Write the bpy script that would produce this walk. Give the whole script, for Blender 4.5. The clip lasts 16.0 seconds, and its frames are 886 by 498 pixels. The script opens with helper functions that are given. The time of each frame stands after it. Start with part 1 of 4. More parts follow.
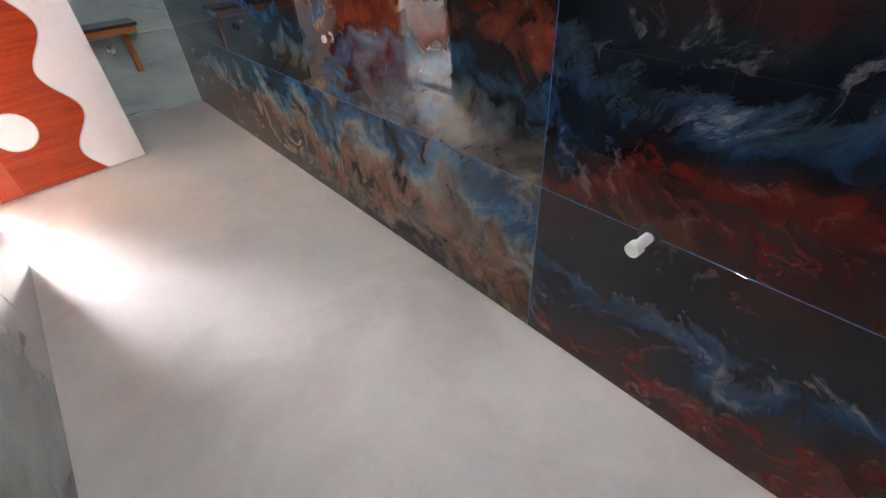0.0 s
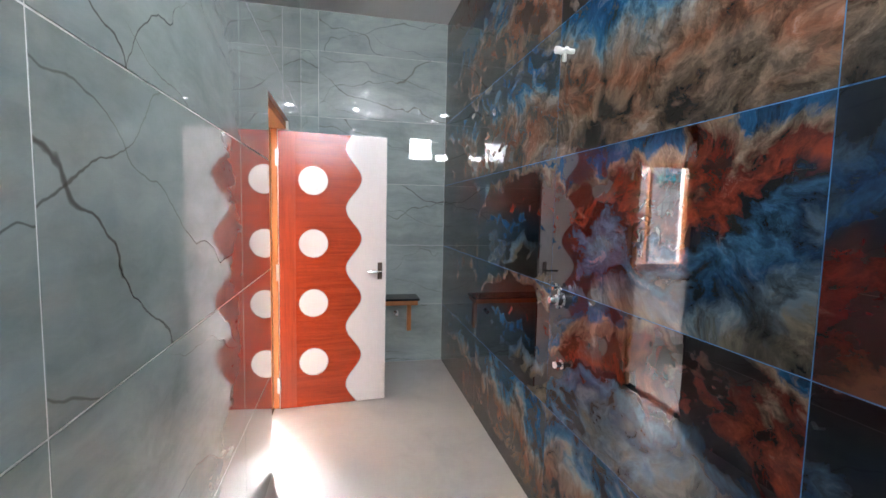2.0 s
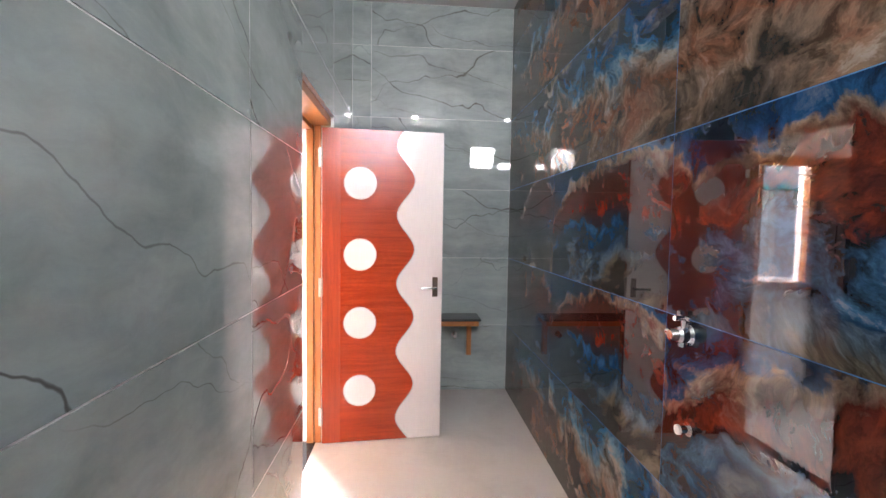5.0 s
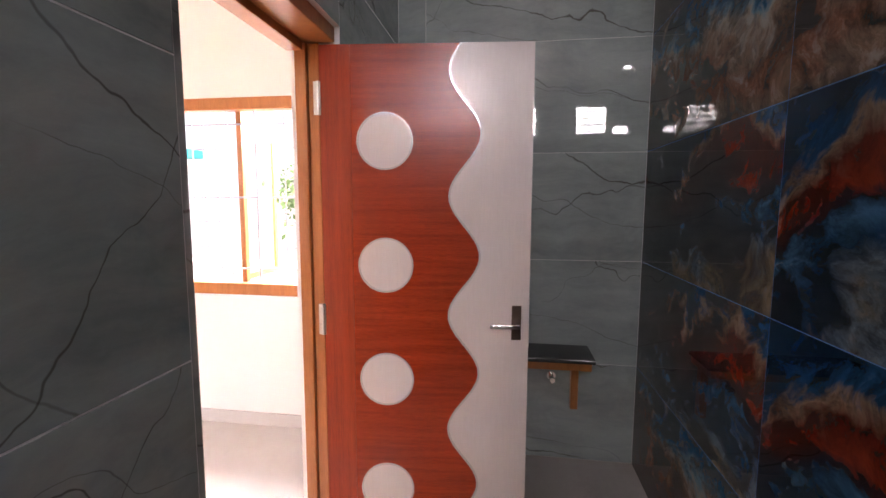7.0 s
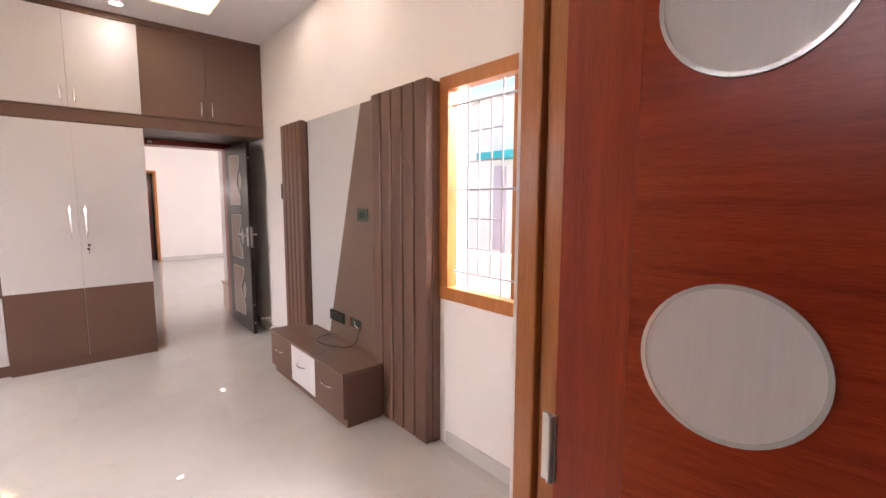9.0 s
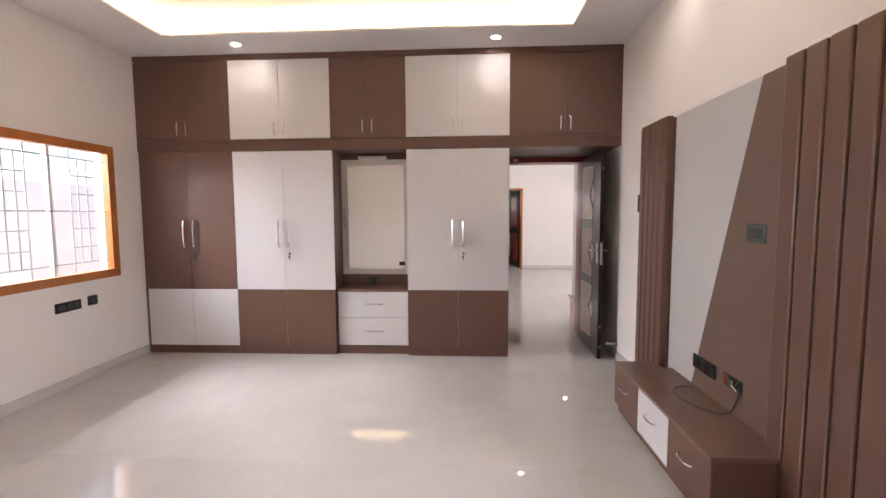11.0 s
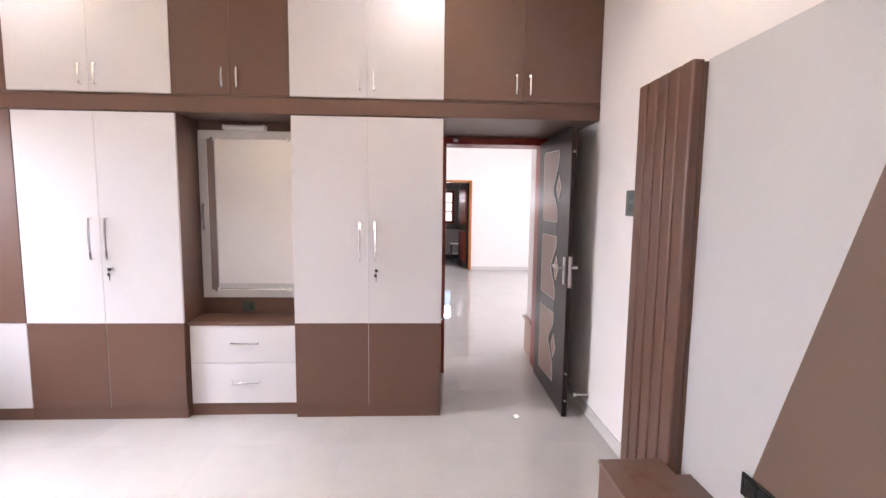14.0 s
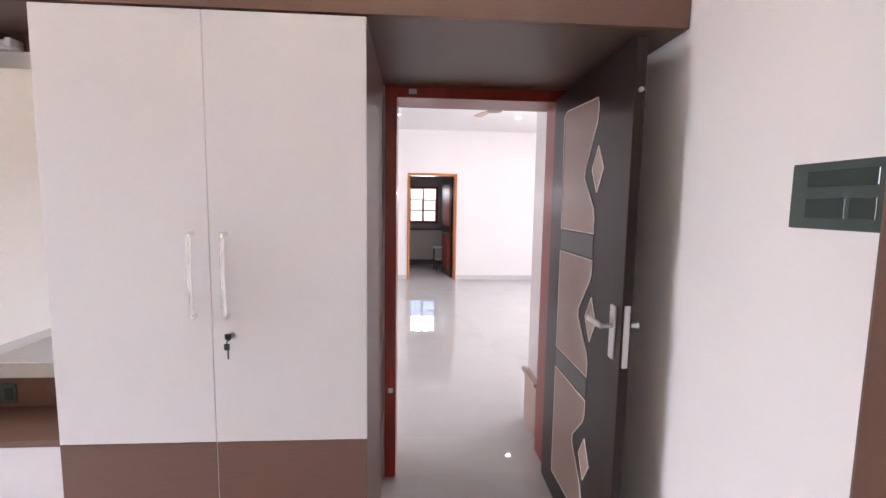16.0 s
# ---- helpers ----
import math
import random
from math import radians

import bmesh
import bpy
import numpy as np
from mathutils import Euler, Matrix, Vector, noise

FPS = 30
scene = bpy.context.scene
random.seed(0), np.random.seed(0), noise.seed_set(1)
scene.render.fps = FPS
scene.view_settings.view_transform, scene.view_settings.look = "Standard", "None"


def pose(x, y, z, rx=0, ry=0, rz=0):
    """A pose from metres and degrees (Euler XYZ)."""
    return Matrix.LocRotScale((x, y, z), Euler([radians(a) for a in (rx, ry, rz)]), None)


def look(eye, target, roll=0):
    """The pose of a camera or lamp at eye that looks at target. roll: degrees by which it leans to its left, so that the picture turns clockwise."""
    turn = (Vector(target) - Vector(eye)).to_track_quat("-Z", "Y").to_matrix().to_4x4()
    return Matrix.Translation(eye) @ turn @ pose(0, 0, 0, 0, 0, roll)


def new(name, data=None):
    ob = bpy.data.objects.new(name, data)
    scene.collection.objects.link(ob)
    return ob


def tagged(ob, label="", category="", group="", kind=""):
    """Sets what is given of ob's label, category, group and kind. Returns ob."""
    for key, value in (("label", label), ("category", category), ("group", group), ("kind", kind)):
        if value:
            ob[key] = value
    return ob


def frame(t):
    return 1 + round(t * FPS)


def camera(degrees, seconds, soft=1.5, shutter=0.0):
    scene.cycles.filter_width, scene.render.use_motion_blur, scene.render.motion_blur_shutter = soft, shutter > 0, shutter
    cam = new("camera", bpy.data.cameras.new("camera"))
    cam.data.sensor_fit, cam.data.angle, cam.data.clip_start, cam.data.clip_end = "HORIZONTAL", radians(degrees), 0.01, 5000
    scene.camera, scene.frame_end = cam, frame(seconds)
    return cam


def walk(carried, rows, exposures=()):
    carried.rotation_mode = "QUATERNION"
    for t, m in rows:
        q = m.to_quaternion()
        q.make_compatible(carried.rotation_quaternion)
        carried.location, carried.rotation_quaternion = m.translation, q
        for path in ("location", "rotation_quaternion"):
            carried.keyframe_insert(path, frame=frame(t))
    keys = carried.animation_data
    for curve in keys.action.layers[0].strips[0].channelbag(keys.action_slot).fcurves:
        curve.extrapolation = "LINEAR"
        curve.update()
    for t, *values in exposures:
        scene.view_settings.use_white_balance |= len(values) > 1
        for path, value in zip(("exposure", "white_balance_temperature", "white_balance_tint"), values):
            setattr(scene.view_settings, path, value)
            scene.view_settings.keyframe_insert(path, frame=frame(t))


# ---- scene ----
cam = camera(90.3, 16.0)
PATH = [
    (0, (0.499, 0.435, 1.231), (1.496, 1.651, -0.005), -3.8),
    (0.5, (0.481, 0.436, 1.265), (1.193, 1.943, 0.16), -2.4),
    (1, (0.481, 0.433, 1.349), (1.039, 2.174, 0.538), -0.5),
    (1.5, (0.479, 0.407, 1.44), (0.957, 2.286, 0.949), 0.6),
    (2, (0.468, 0.385, 1.503), (0.894, 2.332, 1.336), 1.2),
    (2.5, (0.52, 0.395, 1.593), (0.884, 2.36, 1.686), 1.2),
    (3, (0.51, 0.352, 1.603), (0.852, 2.302, 1.884), 1.3),
    (3.5, (0.496, 0.376, 1.54), (0.823, 2.332, 1.799), 1.0),
    (4, (0.495, 0.448, 1.481), (0.793, 2.424, 1.569), 1.0),
    (4.5, (0.512, 0.631, 1.446), (0.736, 2.618, 1.41), 1.0),
    (7, (0.679, 2.166, 1.488), (0.392, 4.135, 1.279), 0.2),
    (7.5, (0.694, 2.479, 1.47), (0.192, 4.404, 1.264), -0.1),
    (8, (0.607, 2.734, 1.475), (-0.125, 4.584, 1.27), -0.3),
    (8.5, (0.525, 2.976, 1.465), (-0.624, 4.598, 1.248), -0.1),
    (9, (0.407, 3.146, 1.46), (-1.11, 4.43, 1.239), 0.2),
    (9.5, (0.247, 3.209, 1.47), (-1.526, 4.105, 1.242), -0.3),
    (10, (0.082, 3.2, 1.472), (-1.867, 3.605, 1.261), -0.2),
    (10.2, (0.055, 3.233, 1.458), (-1.925, 3.443, 1.261), -0.2),
    (12.3, (-0.445, 3.332, 1.481), (-2.428, 3.118, 1.333), -0.3),
    (12.5, (-0.516, 3.341, 1.511), (-2.504, 3.182, 1.352), -0.4),
    (13, (-0.81, 3.443, 1.519), (-2.802, 3.398, 1.351), -0.1),
    (13.5, (-1.092, 3.531, 1.514), (-3.084, 3.55, 1.335), 0.4),
    (14, (-1.456, 3.572, 1.512), (-3.444, 3.668, 1.317), 0.7),
    (14.5, (-1.847, 3.659, 1.502), (-3.832, 3.785, 1.297), 0.7),
    (15, (-2.212, 3.703, 1.499), (-4.196, 3.847, 1.289), 1.0),
    (15.5, (-2.625, 3.758, 1.506), (-4.608, 3.92, 1.301), 0.8),
    (16, (-3.017, 3.865, 1.508), (-5.002, 4.003, 1.306), 0.9),
]
walk(cam, [(t, look(eye, target, roll)) for t, eye, target, roll in PATH],
     [(0.0, 3.35, 6600, 16), (1.0, 3.25, 6550, 15), (2.0, 3.35, 6400, 13), (3.2, 3.45, 6350, 13), (4.7, 3.45, 6700, 18), (7.0, 2.1, 7150, 28), (8.0, 1.7, 8000, 33), (9.0, 1.25, 7000, 22),
      (10.0, 0.95, 6750, 17), (12.5, 1.15, 6450, 21), (13.0, 1.45, 6350, 20), (13.5, 1.6, 6300, 20), (14.5, 1.6, 6250, 19), (15.5, 1.62, 6150, 18), (16.0, 1.5, 6100, 18)])

# ---- world, sun, large lights ----
world = bpy.data.worlds.new("world")
scene.world = world
world.use_nodes = True
wn = world.node_tree
sky = wn.nodes.new("ShaderNodeTexSky")
sky.sky_type, sky.sun_disc = 'NISHITA', False
sky.sun_elevation, sky.sun_rotation = radians(59), radians(87)
wn.links.new(sky.outputs[0], wn.nodes["Background"].inputs[0])
wn.nodes["Background"].inputs[1].default_value = 0.15


def lamp(name, kind, m, power, colour, size=1.0, size_y=None, **extra):
    d = bpy.data.lights.new(name, kind)
    d.energy, d.color = power, colour
    if kind == 'AREA':
        d.size = size
        if size_y:
            d.shape, d.size_y = 'RECTANGLE', size_y
    if kind == 'SPOT':
        d.spot_size, d.spot_blend, d.shadow_soft_size = radians(extra.get("cone", 90)), 0.8, size
    if kind == 'SUN':
        d.angle = radians(size)
    if kind == 'POINT':
        d.shadow_soft_size = size
    ob = new(name, d)
    ob.matrix_world = m
    return ob


DAY, HALL, WARM = (0.95, 0.97, 1.0), (1.0, 0.955, 0.90), (1.0, 0.91, 0.82)
lamp("sun", 'SUN', look((0, 0, 30), (-18, -1.0, 0)), 5.0, (1, 0.95, 0.88), 0.5)
# skylight in the openings, and added fill for the hall
lamp("skylight_window_front", 'AREA', look((-0.92, 6.5, 2.85), (-1.5, 3.0, 1.0)), 390, DAY, 2.4, 1.6)
lamp("skylight_window_side", 'AREA', look((-3.5, -1.9, 2.5), (-2.7, 4.0, 1.2)), 345, DAY, 2.4, 1.6)
lamp("skylight_ventilator", 'AREA', look((0.72, -0.42, 2.80), (0.72, 2.6, 1.6)), 34, DAY, 1.15, 0.55)
# the next two are added to brighten the hall through openings out of view
lamp("hall_fill_front", 'AREA', look((-8.6, 8.3, 2.0), (-8.6, 3.0, 0.9)), 78, HALL, 3.0, 1.6)
lamp("hall_fill_rear", 'AREA', look((-8.6, -1.7, 2.0), (-8.6, 3.5, 0.9)), 58, HALL, 3.0, 1.6)
lamp("skylight_kitchen", 'AREA', look((-15.2, 4.15, 1.9), (-12.5, 4.15, 0.6)), 26, DAY, 0.6, 0.5)


# ---- materials ----
def material(name, colour, rough=0.4, metal=0.0, **more):
    m = bpy.data.materials.new(name)
    m.use_nodes = True
    b = m.node_tree.nodes["Principled BSDF"]
    b.inputs["Base Color"].default_value = (*colour, 1)
    b.inputs["Roughness"].default_value, b.inputs["Metallic"].default_value = rough, metal
    for key, value in more.items():
        b.inputs[key.replace("_", " ")].default_value = value
    return m


class Net:
    """Short hand for a material's nodes."""

    def __init__(self, m):
        self.m, self.t = m, m.node_tree
        self.b = self.t.nodes["Principled BSDF"]

    def put(self, kind, *links, **props):
        n = self.t.nodes.new(kind)
        for key, value in props.items():
            if key[0] == "i":
                n.inputs[int(key[1:])].default_value = value
            else:
                raise KeyError(key)
        for k, src in links:
            self.t.links.new(src, n.inputs[k])
        return n

    def link(self, src, key):
        self.t.links.new(src, self.b.inputs[key])

    def coords(self, scale=(1, 1, 1), spread=0.0):
        tc = self.t.nodes.new("ShaderNodeTexCoord")
        mp = self.t.nodes.new("ShaderNodeMapping")
        mp.inputs["Scale"].default_value = scale
        self.t.links.new(tc.outputs["Object"], mp.inputs[0])
        if spread:
            oi = self.t.nodes.new("ShaderNodeObjectInfo")
            mul = self.t.nodes.new("ShaderNodeVectorMath")
            mul.operation = 'MULTIPLY'
            mul.inputs[1].default_value = (spread, spread * 1.7, spread * 0.6)
            self.t.links.new(oi.outputs["Random"], mul.inputs[0])
            self.t.links.new(mul.outputs[0], mp.inputs["Location"])
        return mp.outputs[0]

    def turned(self, angles, scale, spread):
        """Object coordinates turned by angles in radians, then stretched, with an offset for each object."""
        out = self.coords(scale, spread)
        out.node.inputs["Rotation"].default_value = angles
        return out

    def sum(self, kind, a, b=0.0, c=0.0):
        n = self.t.nodes.new("ShaderNodeMath")
        n.operation = kind
        for k, value in enumerate((a, b, c)):
            if isinstance(value, (int, float)):
                n.inputs[k].default_value = value
            else:
                self.t.links.new(value, n.inputs[k])
        return n.outputs[0]

    def noise(self, vec, scale, detail=4, rough=0.5, distortion=0.0):
        n = self.t.nodes.new("ShaderNodeTexNoise")
        n.inputs["Scale"].default_value, n.inputs["Detail"].default_value = scale, detail
        n.inputs["Roughness"].default_value, n.inputs["Distortion"].default_value = rough, distortion
        self.t.links.new(vec, n.inputs["Vector"])
        return n

    def ramp(self, fac, stops):
        n = self.t.nodes.new("ShaderNodeValToRGB")
        while len(n.color_ramp.elements) < len(stops):
            n.color_ramp.elements.new(0.5)
        for e, (p, c) in zip(n.color_ramp.elements, stops):
            e.position, e.color = p, (*c, 1)
        self.t.links.new(fac, n.inputs[0])
        return n.outputs[0]

    def mix(self, fac, a, b, kind='MIX'):
        n = self.t.nodes.new("ShaderNodeMix")
        n.data_type, n.blend_type = 'RGBA', kind
        for k, v in ((0, fac), (6, a), (7, b)):
            if isinstance(v, (int, float)):
                n.inputs[k].default_value = v
            elif isinstance(v, tuple):
                n.inputs[k].default_value = (*v, 1)
            else:
                self.t.links.new(v, n.inputs[k])
        return n.outputs[2]

    def add(self, a, b, amount):
        """The vector a bent by the colour b."""
        s = self.t.nodes.new("ShaderNodeVectorMath")
        s.operation = 'MULTIPLY_ADD'
        s.inputs[1].default_value = (amount,) * 3
        self.t.links.new(b, s.inputs[0])
        self.t.links.new(a, s.inputs[2])
        return s.outputs[0]

    def bump(self, height, strength, distance=0.002):
        n = self.t.nodes.new("ShaderNodeBump")
        n.inputs["Strength"].default_value, n.inputs["Distance"].default_value = strength, distance
        self.t.links.new(height, n.inputs["Height"])
        self.t.links.new(n.outputs[0], self.b.inputs["Normal"])


def painted(name, colour, rough=0.6):
    m = material(name, colour, rough)
    n = Net(m)
    v = n.coords()
    big = n.noise(v, 0.8, 3).outputs[0]
    fine = n.noise(v, 180, 3, 0.6).outputs[0]
    dark = tuple(c * 0.94 for c in colour)
    n.link(n.ramp(big, [(0.3, dark), (0.65, colour)]), "Base Color")
    n.bump(fine, 0.12, 0.001)
    return m


def laminate(name, colour, rough=0.35, grain=(3, 3, 60), amount=0.12, spread=3.0):
    """A printed board with fine grain along one way."""
    m = material(name, colour, rough)
    n = Net(m)
    v = n.coords(grain, spread)
    g = n.noise(v, 4.0, 5, 0.65).outputs[0]
    cloud = n.noise(n.coords((1, 1, 1), spread), 1.5, 2).outputs[0]
    lo, hi = tuple(c * (1 - amount) for c in colour), tuple(min(1, c * (1 + amount)) for c in colour)
    base = n.ramp(g, [(0.25, lo), (0.75, hi)])
    n.link(n.mix(0.25, base, n.ramp(cloud, [(0.3, lo), (0.7, hi)])), "Base Color")
    n.bump(g, 0.08, 0.001)
    return m


def timber(name, dark, light, rough=0.38, grain=(14, 14, 0.7), spread=4.0, ior=1.45):
    m = material(name, light, rough, IOR=ior)
    n = Net(m)
    v = n.coords(grain, spread)
    warp = n.noise(v, 1.2, 3).outputs["Color"]
    g = n.noise(n.add(v, warp, 0.6), 2.2, 6, 0.62).outputs[0]
    pores = n.noise(n.coords(tuple(k * 6 for k in grain), spread), 5, 2).outputs[0]
    base = n.ramp(g, [(0.28, dark), (0.5, tuple((a + b) / 2 for a, b in zip(dark, light))), (0.72, light)])
    n.link(n.mix(0.35, base, n.ramp(pores, [(0.35, dark), (0.6, light)])), "Base Color")
    n.bump(pores, 0.1, 0.001)
    return m


def marble_tile():
    """Polished grey marble tile: soft clouds, slanting streaks and long dark veins."""
    m = material("grey_marble_tile", (0.35, 0.37, 0.37), 0.006, IOR=1.6, Coat_Weight=1.0, Coat_Roughness=0.006, Coat_IOR=1.5)
    n = Net(m)
    v = n.coords((1, 1, 1), 23.0)
    warp = n.noise(v, 1.2, 4, 0.55).outputs["Color"]
    fine = n.noise(v, 5.5, 6, 0.6).outputs["Color"]
    cloud = n.noise(n.add(v, warp, 0.75), 1.6, 7, 0.62).outputs[0]
    slant = n.turned((-0.45, 0.12, 0.0), (0.9, 0.8, 3.4), 23.0)
    streak = n.noise(n.add(n.add(slant, warp, 0.9), fine, 0.18), 1.7, 9, 0.68).outputs[0]
    base = n.ramp(cloud, [(0.28, (0.20, 0.235, 0.235)), (0.5, (0.335, 0.372, 0.370)), (0.72, (0.465, 0.50, 0.495))])
    base = n.mix(0.5, base, n.ramp(streak, [(0.3, (0.17, 0.205, 0.205)), (0.48, (0.34, 0.375, 0.372)), (0.7, (0.53, 0.565, 0.56))]))
    # long veins across the tile that wander, swell and fade, steep, rising and fine
    axes = n.put("ShaderNodeSeparateXYZ", (0, n.coords()))
    chance = n.t.nodes.new("ShaderNodeObjectInfo").outputs["Random"]
    drift = n.noise(n.coords((1, 1, 1), 31.0), 1.3, 3, 0.5).outputs[0]
    jag = n.noise(n.coords((1, 1, 1), 47.0), 3.8, 4, 0.52).outputs[0]
    thick = n.ramp(n.noise(v, 2.2, 3).outputs[0], [(0.36, (0.2,) * 3), (0.66, (1.0,) * 3)])
    for k, (along, across, often, wide, bend, tone) in enumerate(((0.62, 0.30, 1.15, 0.012, 0.9, 0.85), (-0.50, -0.22, 0.95, 0.0085, -1.0, 0.75), (0.34, 0.20, 2.3, 0.011, 1.2, 0.55))):
        q = n.sum('MULTIPLY_ADD', axes.outputs[1], along, axes.outputs[2])
        q = n.sum('MULTIPLY_ADD', axes.outputs[0], across, q)
        q = n.sum('MULTIPLY', q, often)
        q = n.sum('MULTIPLY_ADD', drift, bend, q)
        q = n.sum('MULTIPLY_ADD', jag, 0.22, q)
        q = n.sum('MULTIPLY_ADD', chance, 13.7 + 5.3 * k, q)
        away = n.sum('ABSOLUTE', n.sum('SUBTRACT', n.sum('FRACT', q), 0.5))
        line = n.ramp(n.sum('DIVIDE', away, thick), [(0.0, (1, 1, 1)), (wide * 0.5, (0.85, 0.85, 0.85)), (wide, (0, 0, 0))])
        keep = n.ramp(n.noise(n.coords((1, 1, 1), 61.0 + 9 * k), 1.2, 2).outputs[0], [(0.40, (0, 0, 0)), (0.47, (tone,) * 3)])
        base = n.mix(n.mix(1.0, line, keep, 'MULTIPLY'), base, n.ramp(cloud, [(0.42, (0.085, 0.067, 0.054)), (0.62, (0.105, 0.115, 0.115))]))
    base = n.mix(1.0, base, (0.95, 1.02, 1.0), 'MULTIPLY')
    n.link(base, "Base Color")
    return m


def galaxy_tile(name, strata, slope, hollows=0.47):
    """Glazed tile printed with drifting clouds: colours in layers from the tile's foot to its head, torn by wind."""
    m = material(name, (0.1, 0.08, 0.08), 0.006, IOR=1.52)
    n = Net(m)
    v = n.coords((1, 1, 1), 5.0)
    warp = n.noise(n.coords((1.0, 0.8, 1.3), 5.0), 1.7, 3, 0.5).outputs["Color"]
    swirl = n.noise(n.add(v, warp, 0.5), 4.6, 6, 0.58).outputs["Color"]
    body = n.add(n.add(v, warp, 0.45), swirl, 0.16)
    drift = n.noise(body, 2.3, 6, 0.55).outputs[0]
    tear = n.noise(n.add(n.turned((0.5, 0.0, 0.0), (1.0, 0.55, 1.5), 5.0), swirl, 0.36), 6.0, 8, 0.6).outputs[0]
    axes = n.put("ShaderNodeSeparateXYZ", (0, n.coords()))
    height = n.sum('MULTIPLY_ADD', axes.outputs[2], 1.45, 0.5)
    height = n.sum('MULTIPLY_ADD', axes.outputs[1], slope, height)
    height = n.sum('ADD', height, n.sum('MULTIPLY', n.sum('SUBTRACT', drift, 0.5), 1.25))
    height = n.sum('ADD', height, n.sum('MULTIPLY', n.sum('SUBTRACT', tear, 0.5), 0.32))
    base = n.ramp(height, strata)
    puff = n.noise(n.add(body, swirl, 0.22), 8.5, 9, 0.66).outputs[0]
    base = n.mix(1.0, base, n.ramp(puff, [(0.36, (0.22, 0.20, 0.20)), (0.47, (0.62, 0.62, 0.62)), (0.60, (1.2, 1.2, 1.2))]), 'MULTIPLY')
    # pale crests on the clouds and black hollows between them
    crest = n.mix(1.0, n.ramp(puff, [(0.58, (0, 0, 0)), (0.70, (0.55, 0.55, 0.55))]), n.ramp(drift, [(0.42, (0, 0, 0)), (0.55, (1, 1, 1))]), 'MULTIPLY')
    base = n.mix(crest, base, (0.30, 0.27, 0.25))
    hollow = n.noise(n.add(n.coords((1, 1, 1), 67.0), warp, 0.8), 1.5, 5, 0.58).outputs[0]
    base = n.mix(n.ramp(hollow, [(hollows - 0.11, (0.92, 0.92, 0.92)), (hollows, (0, 0, 0))]), base, (0.008, 0.006, 0.008))
    n.link(base, "Base Color")
    return m


def floor_tile(name, colour, vein, rough):
    m = material(name, colour, rough, IOR=1.5)
    n = Net(m)
    v = n.coords((1, 1, 1), 11.0)
    warp = n.noise(v, 1.5, 4).outputs["Color"]
    c = n.noise(n.add(v, warp, 0.8), 1.8, 7, 0.62).outputs[0]
    specks = n.noise(v, 60, 4, 0.7).outputs[0]
    base = n.ramp(c, [(0.3, vein), (0.55, colour)])
    n.link(n.mix(0.12, base, n.ramp(specks, [(0.35, vein), (0.6, colour)])), "Base Color")
    rr = n.put("ShaderNodeMapRange", (0, n.noise(v, 2.5, 4).outputs[0]))
    rr.inputs[3].default_value, rr.inputs[4].default_value = rough * 0.7, rough * 1.4
    n.link(rr.outputs[0], "Roughness")
    return m


def glowing(name, colour, strength):
    m = material(name, (0.9, 0.9, 0.9), 0.5)
    b = m.node_tree.nodes["Principled BSDF"]
    b.inputs["Emission Color"].default_value, b.inputs["Emission Strength"].default_value = (*colour, 1), strength
    return m


M_WALL = painted("cream_wall_paint", (0.80, 0.765, 0.755))
M_CEIL = painted("white_ceiling_paint", (0.82, 0.80, 0.80))
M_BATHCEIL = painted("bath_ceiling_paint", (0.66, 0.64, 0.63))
M_OUT = painted("outside_render", (0.80, 0.78, 0.75))
M_MARBLE = marble_tile()
M_GALAXY_TAN = galaxy_tile("tan_and_blue_cloud_tile", [
    (0.05, (0.05, 0.038, 0.03)), (0.22, (0.155, 0.105, 0.072)), (0.36, (0.165, 0.066, 0.035)), (0.50, (0.17, 0.11, 0.075)), (0.60, (0.20, 0.185, 0.165)),
    (0.66, (0.09, 0.17, 0.225)), (0.74, (0.013, 0.082, 0.17)), (0.88, (0.006, 0.046, 0.11)), (0.98, (0.16, 0.145, 0.12))], -0.12, 0.39)
M_GALAXY_RUST = galaxy_tile("rust_and_blue_cloud_tile", [
    (0.04, (0.13, 0.11, 0.08)), (0.14, (0.09, 0.13, 0.16)), (0.26, (0.007, 0.03, 0.07)), (0.36, (0.03, 0.10, 0.18)), (0.44, (0.008, 0.012, 0.022)),
    (0.52, (0.15, 0.025, 0.012)), (0.66, (0.075, 0.013, 0.008)), (0.75, (0.19, 0.14, 0.10)), (0.80, (0.008, 0.055, 0.13)), (0.98, (0.004, 0.025, 0.07))], 0.10)
# maroon print of the near column, its colours also darkened for light falloff
M_GALAXY_DUSK = galaxy_tile("dimmed_maroon_and_blue_cloud_tile", [
    (0.04, (0.07, 0.022, 0.012)), (0.18, (0.035, 0.0035, 0.004)), (0.34, (0.09, 0.010, 0.006)), (0.46, (0.004, 0.002, 0.004)), (0.56, (0.008, 0.032, 0.075)),
    (0.64, (0.03, 0.058, 0.09)), (0.72, (0.002, 0.003, 0.010)), (0.84, (0.010, 0.016, 0.022)), (0.98, (0.03, 0.006, 0.006))], 0.14)
M_GROUT, M_BLUEGROUT = painted("grey_grout", (0.84, 0.86, 0.86), 0.8), painted("blue_grout", (0.03, 0.15, 0.36), 0.7)
M_BATHFLOOR = floor_tile("beige_matt_floor", (0.56, 0.53, 0.50), (0.44, 0.41, 0.39), 0.34)
M_FLOOR = floor_tile("ivory_polished_floor", (0.47, 0.458, 0.446), (0.43, 0.417, 0.405), 0.018)
M_SKIRT = floor_tile("ivory_skirting", (0.56, 0.545, 0.535), (0.53, 0.515, 0.505), 0.15)
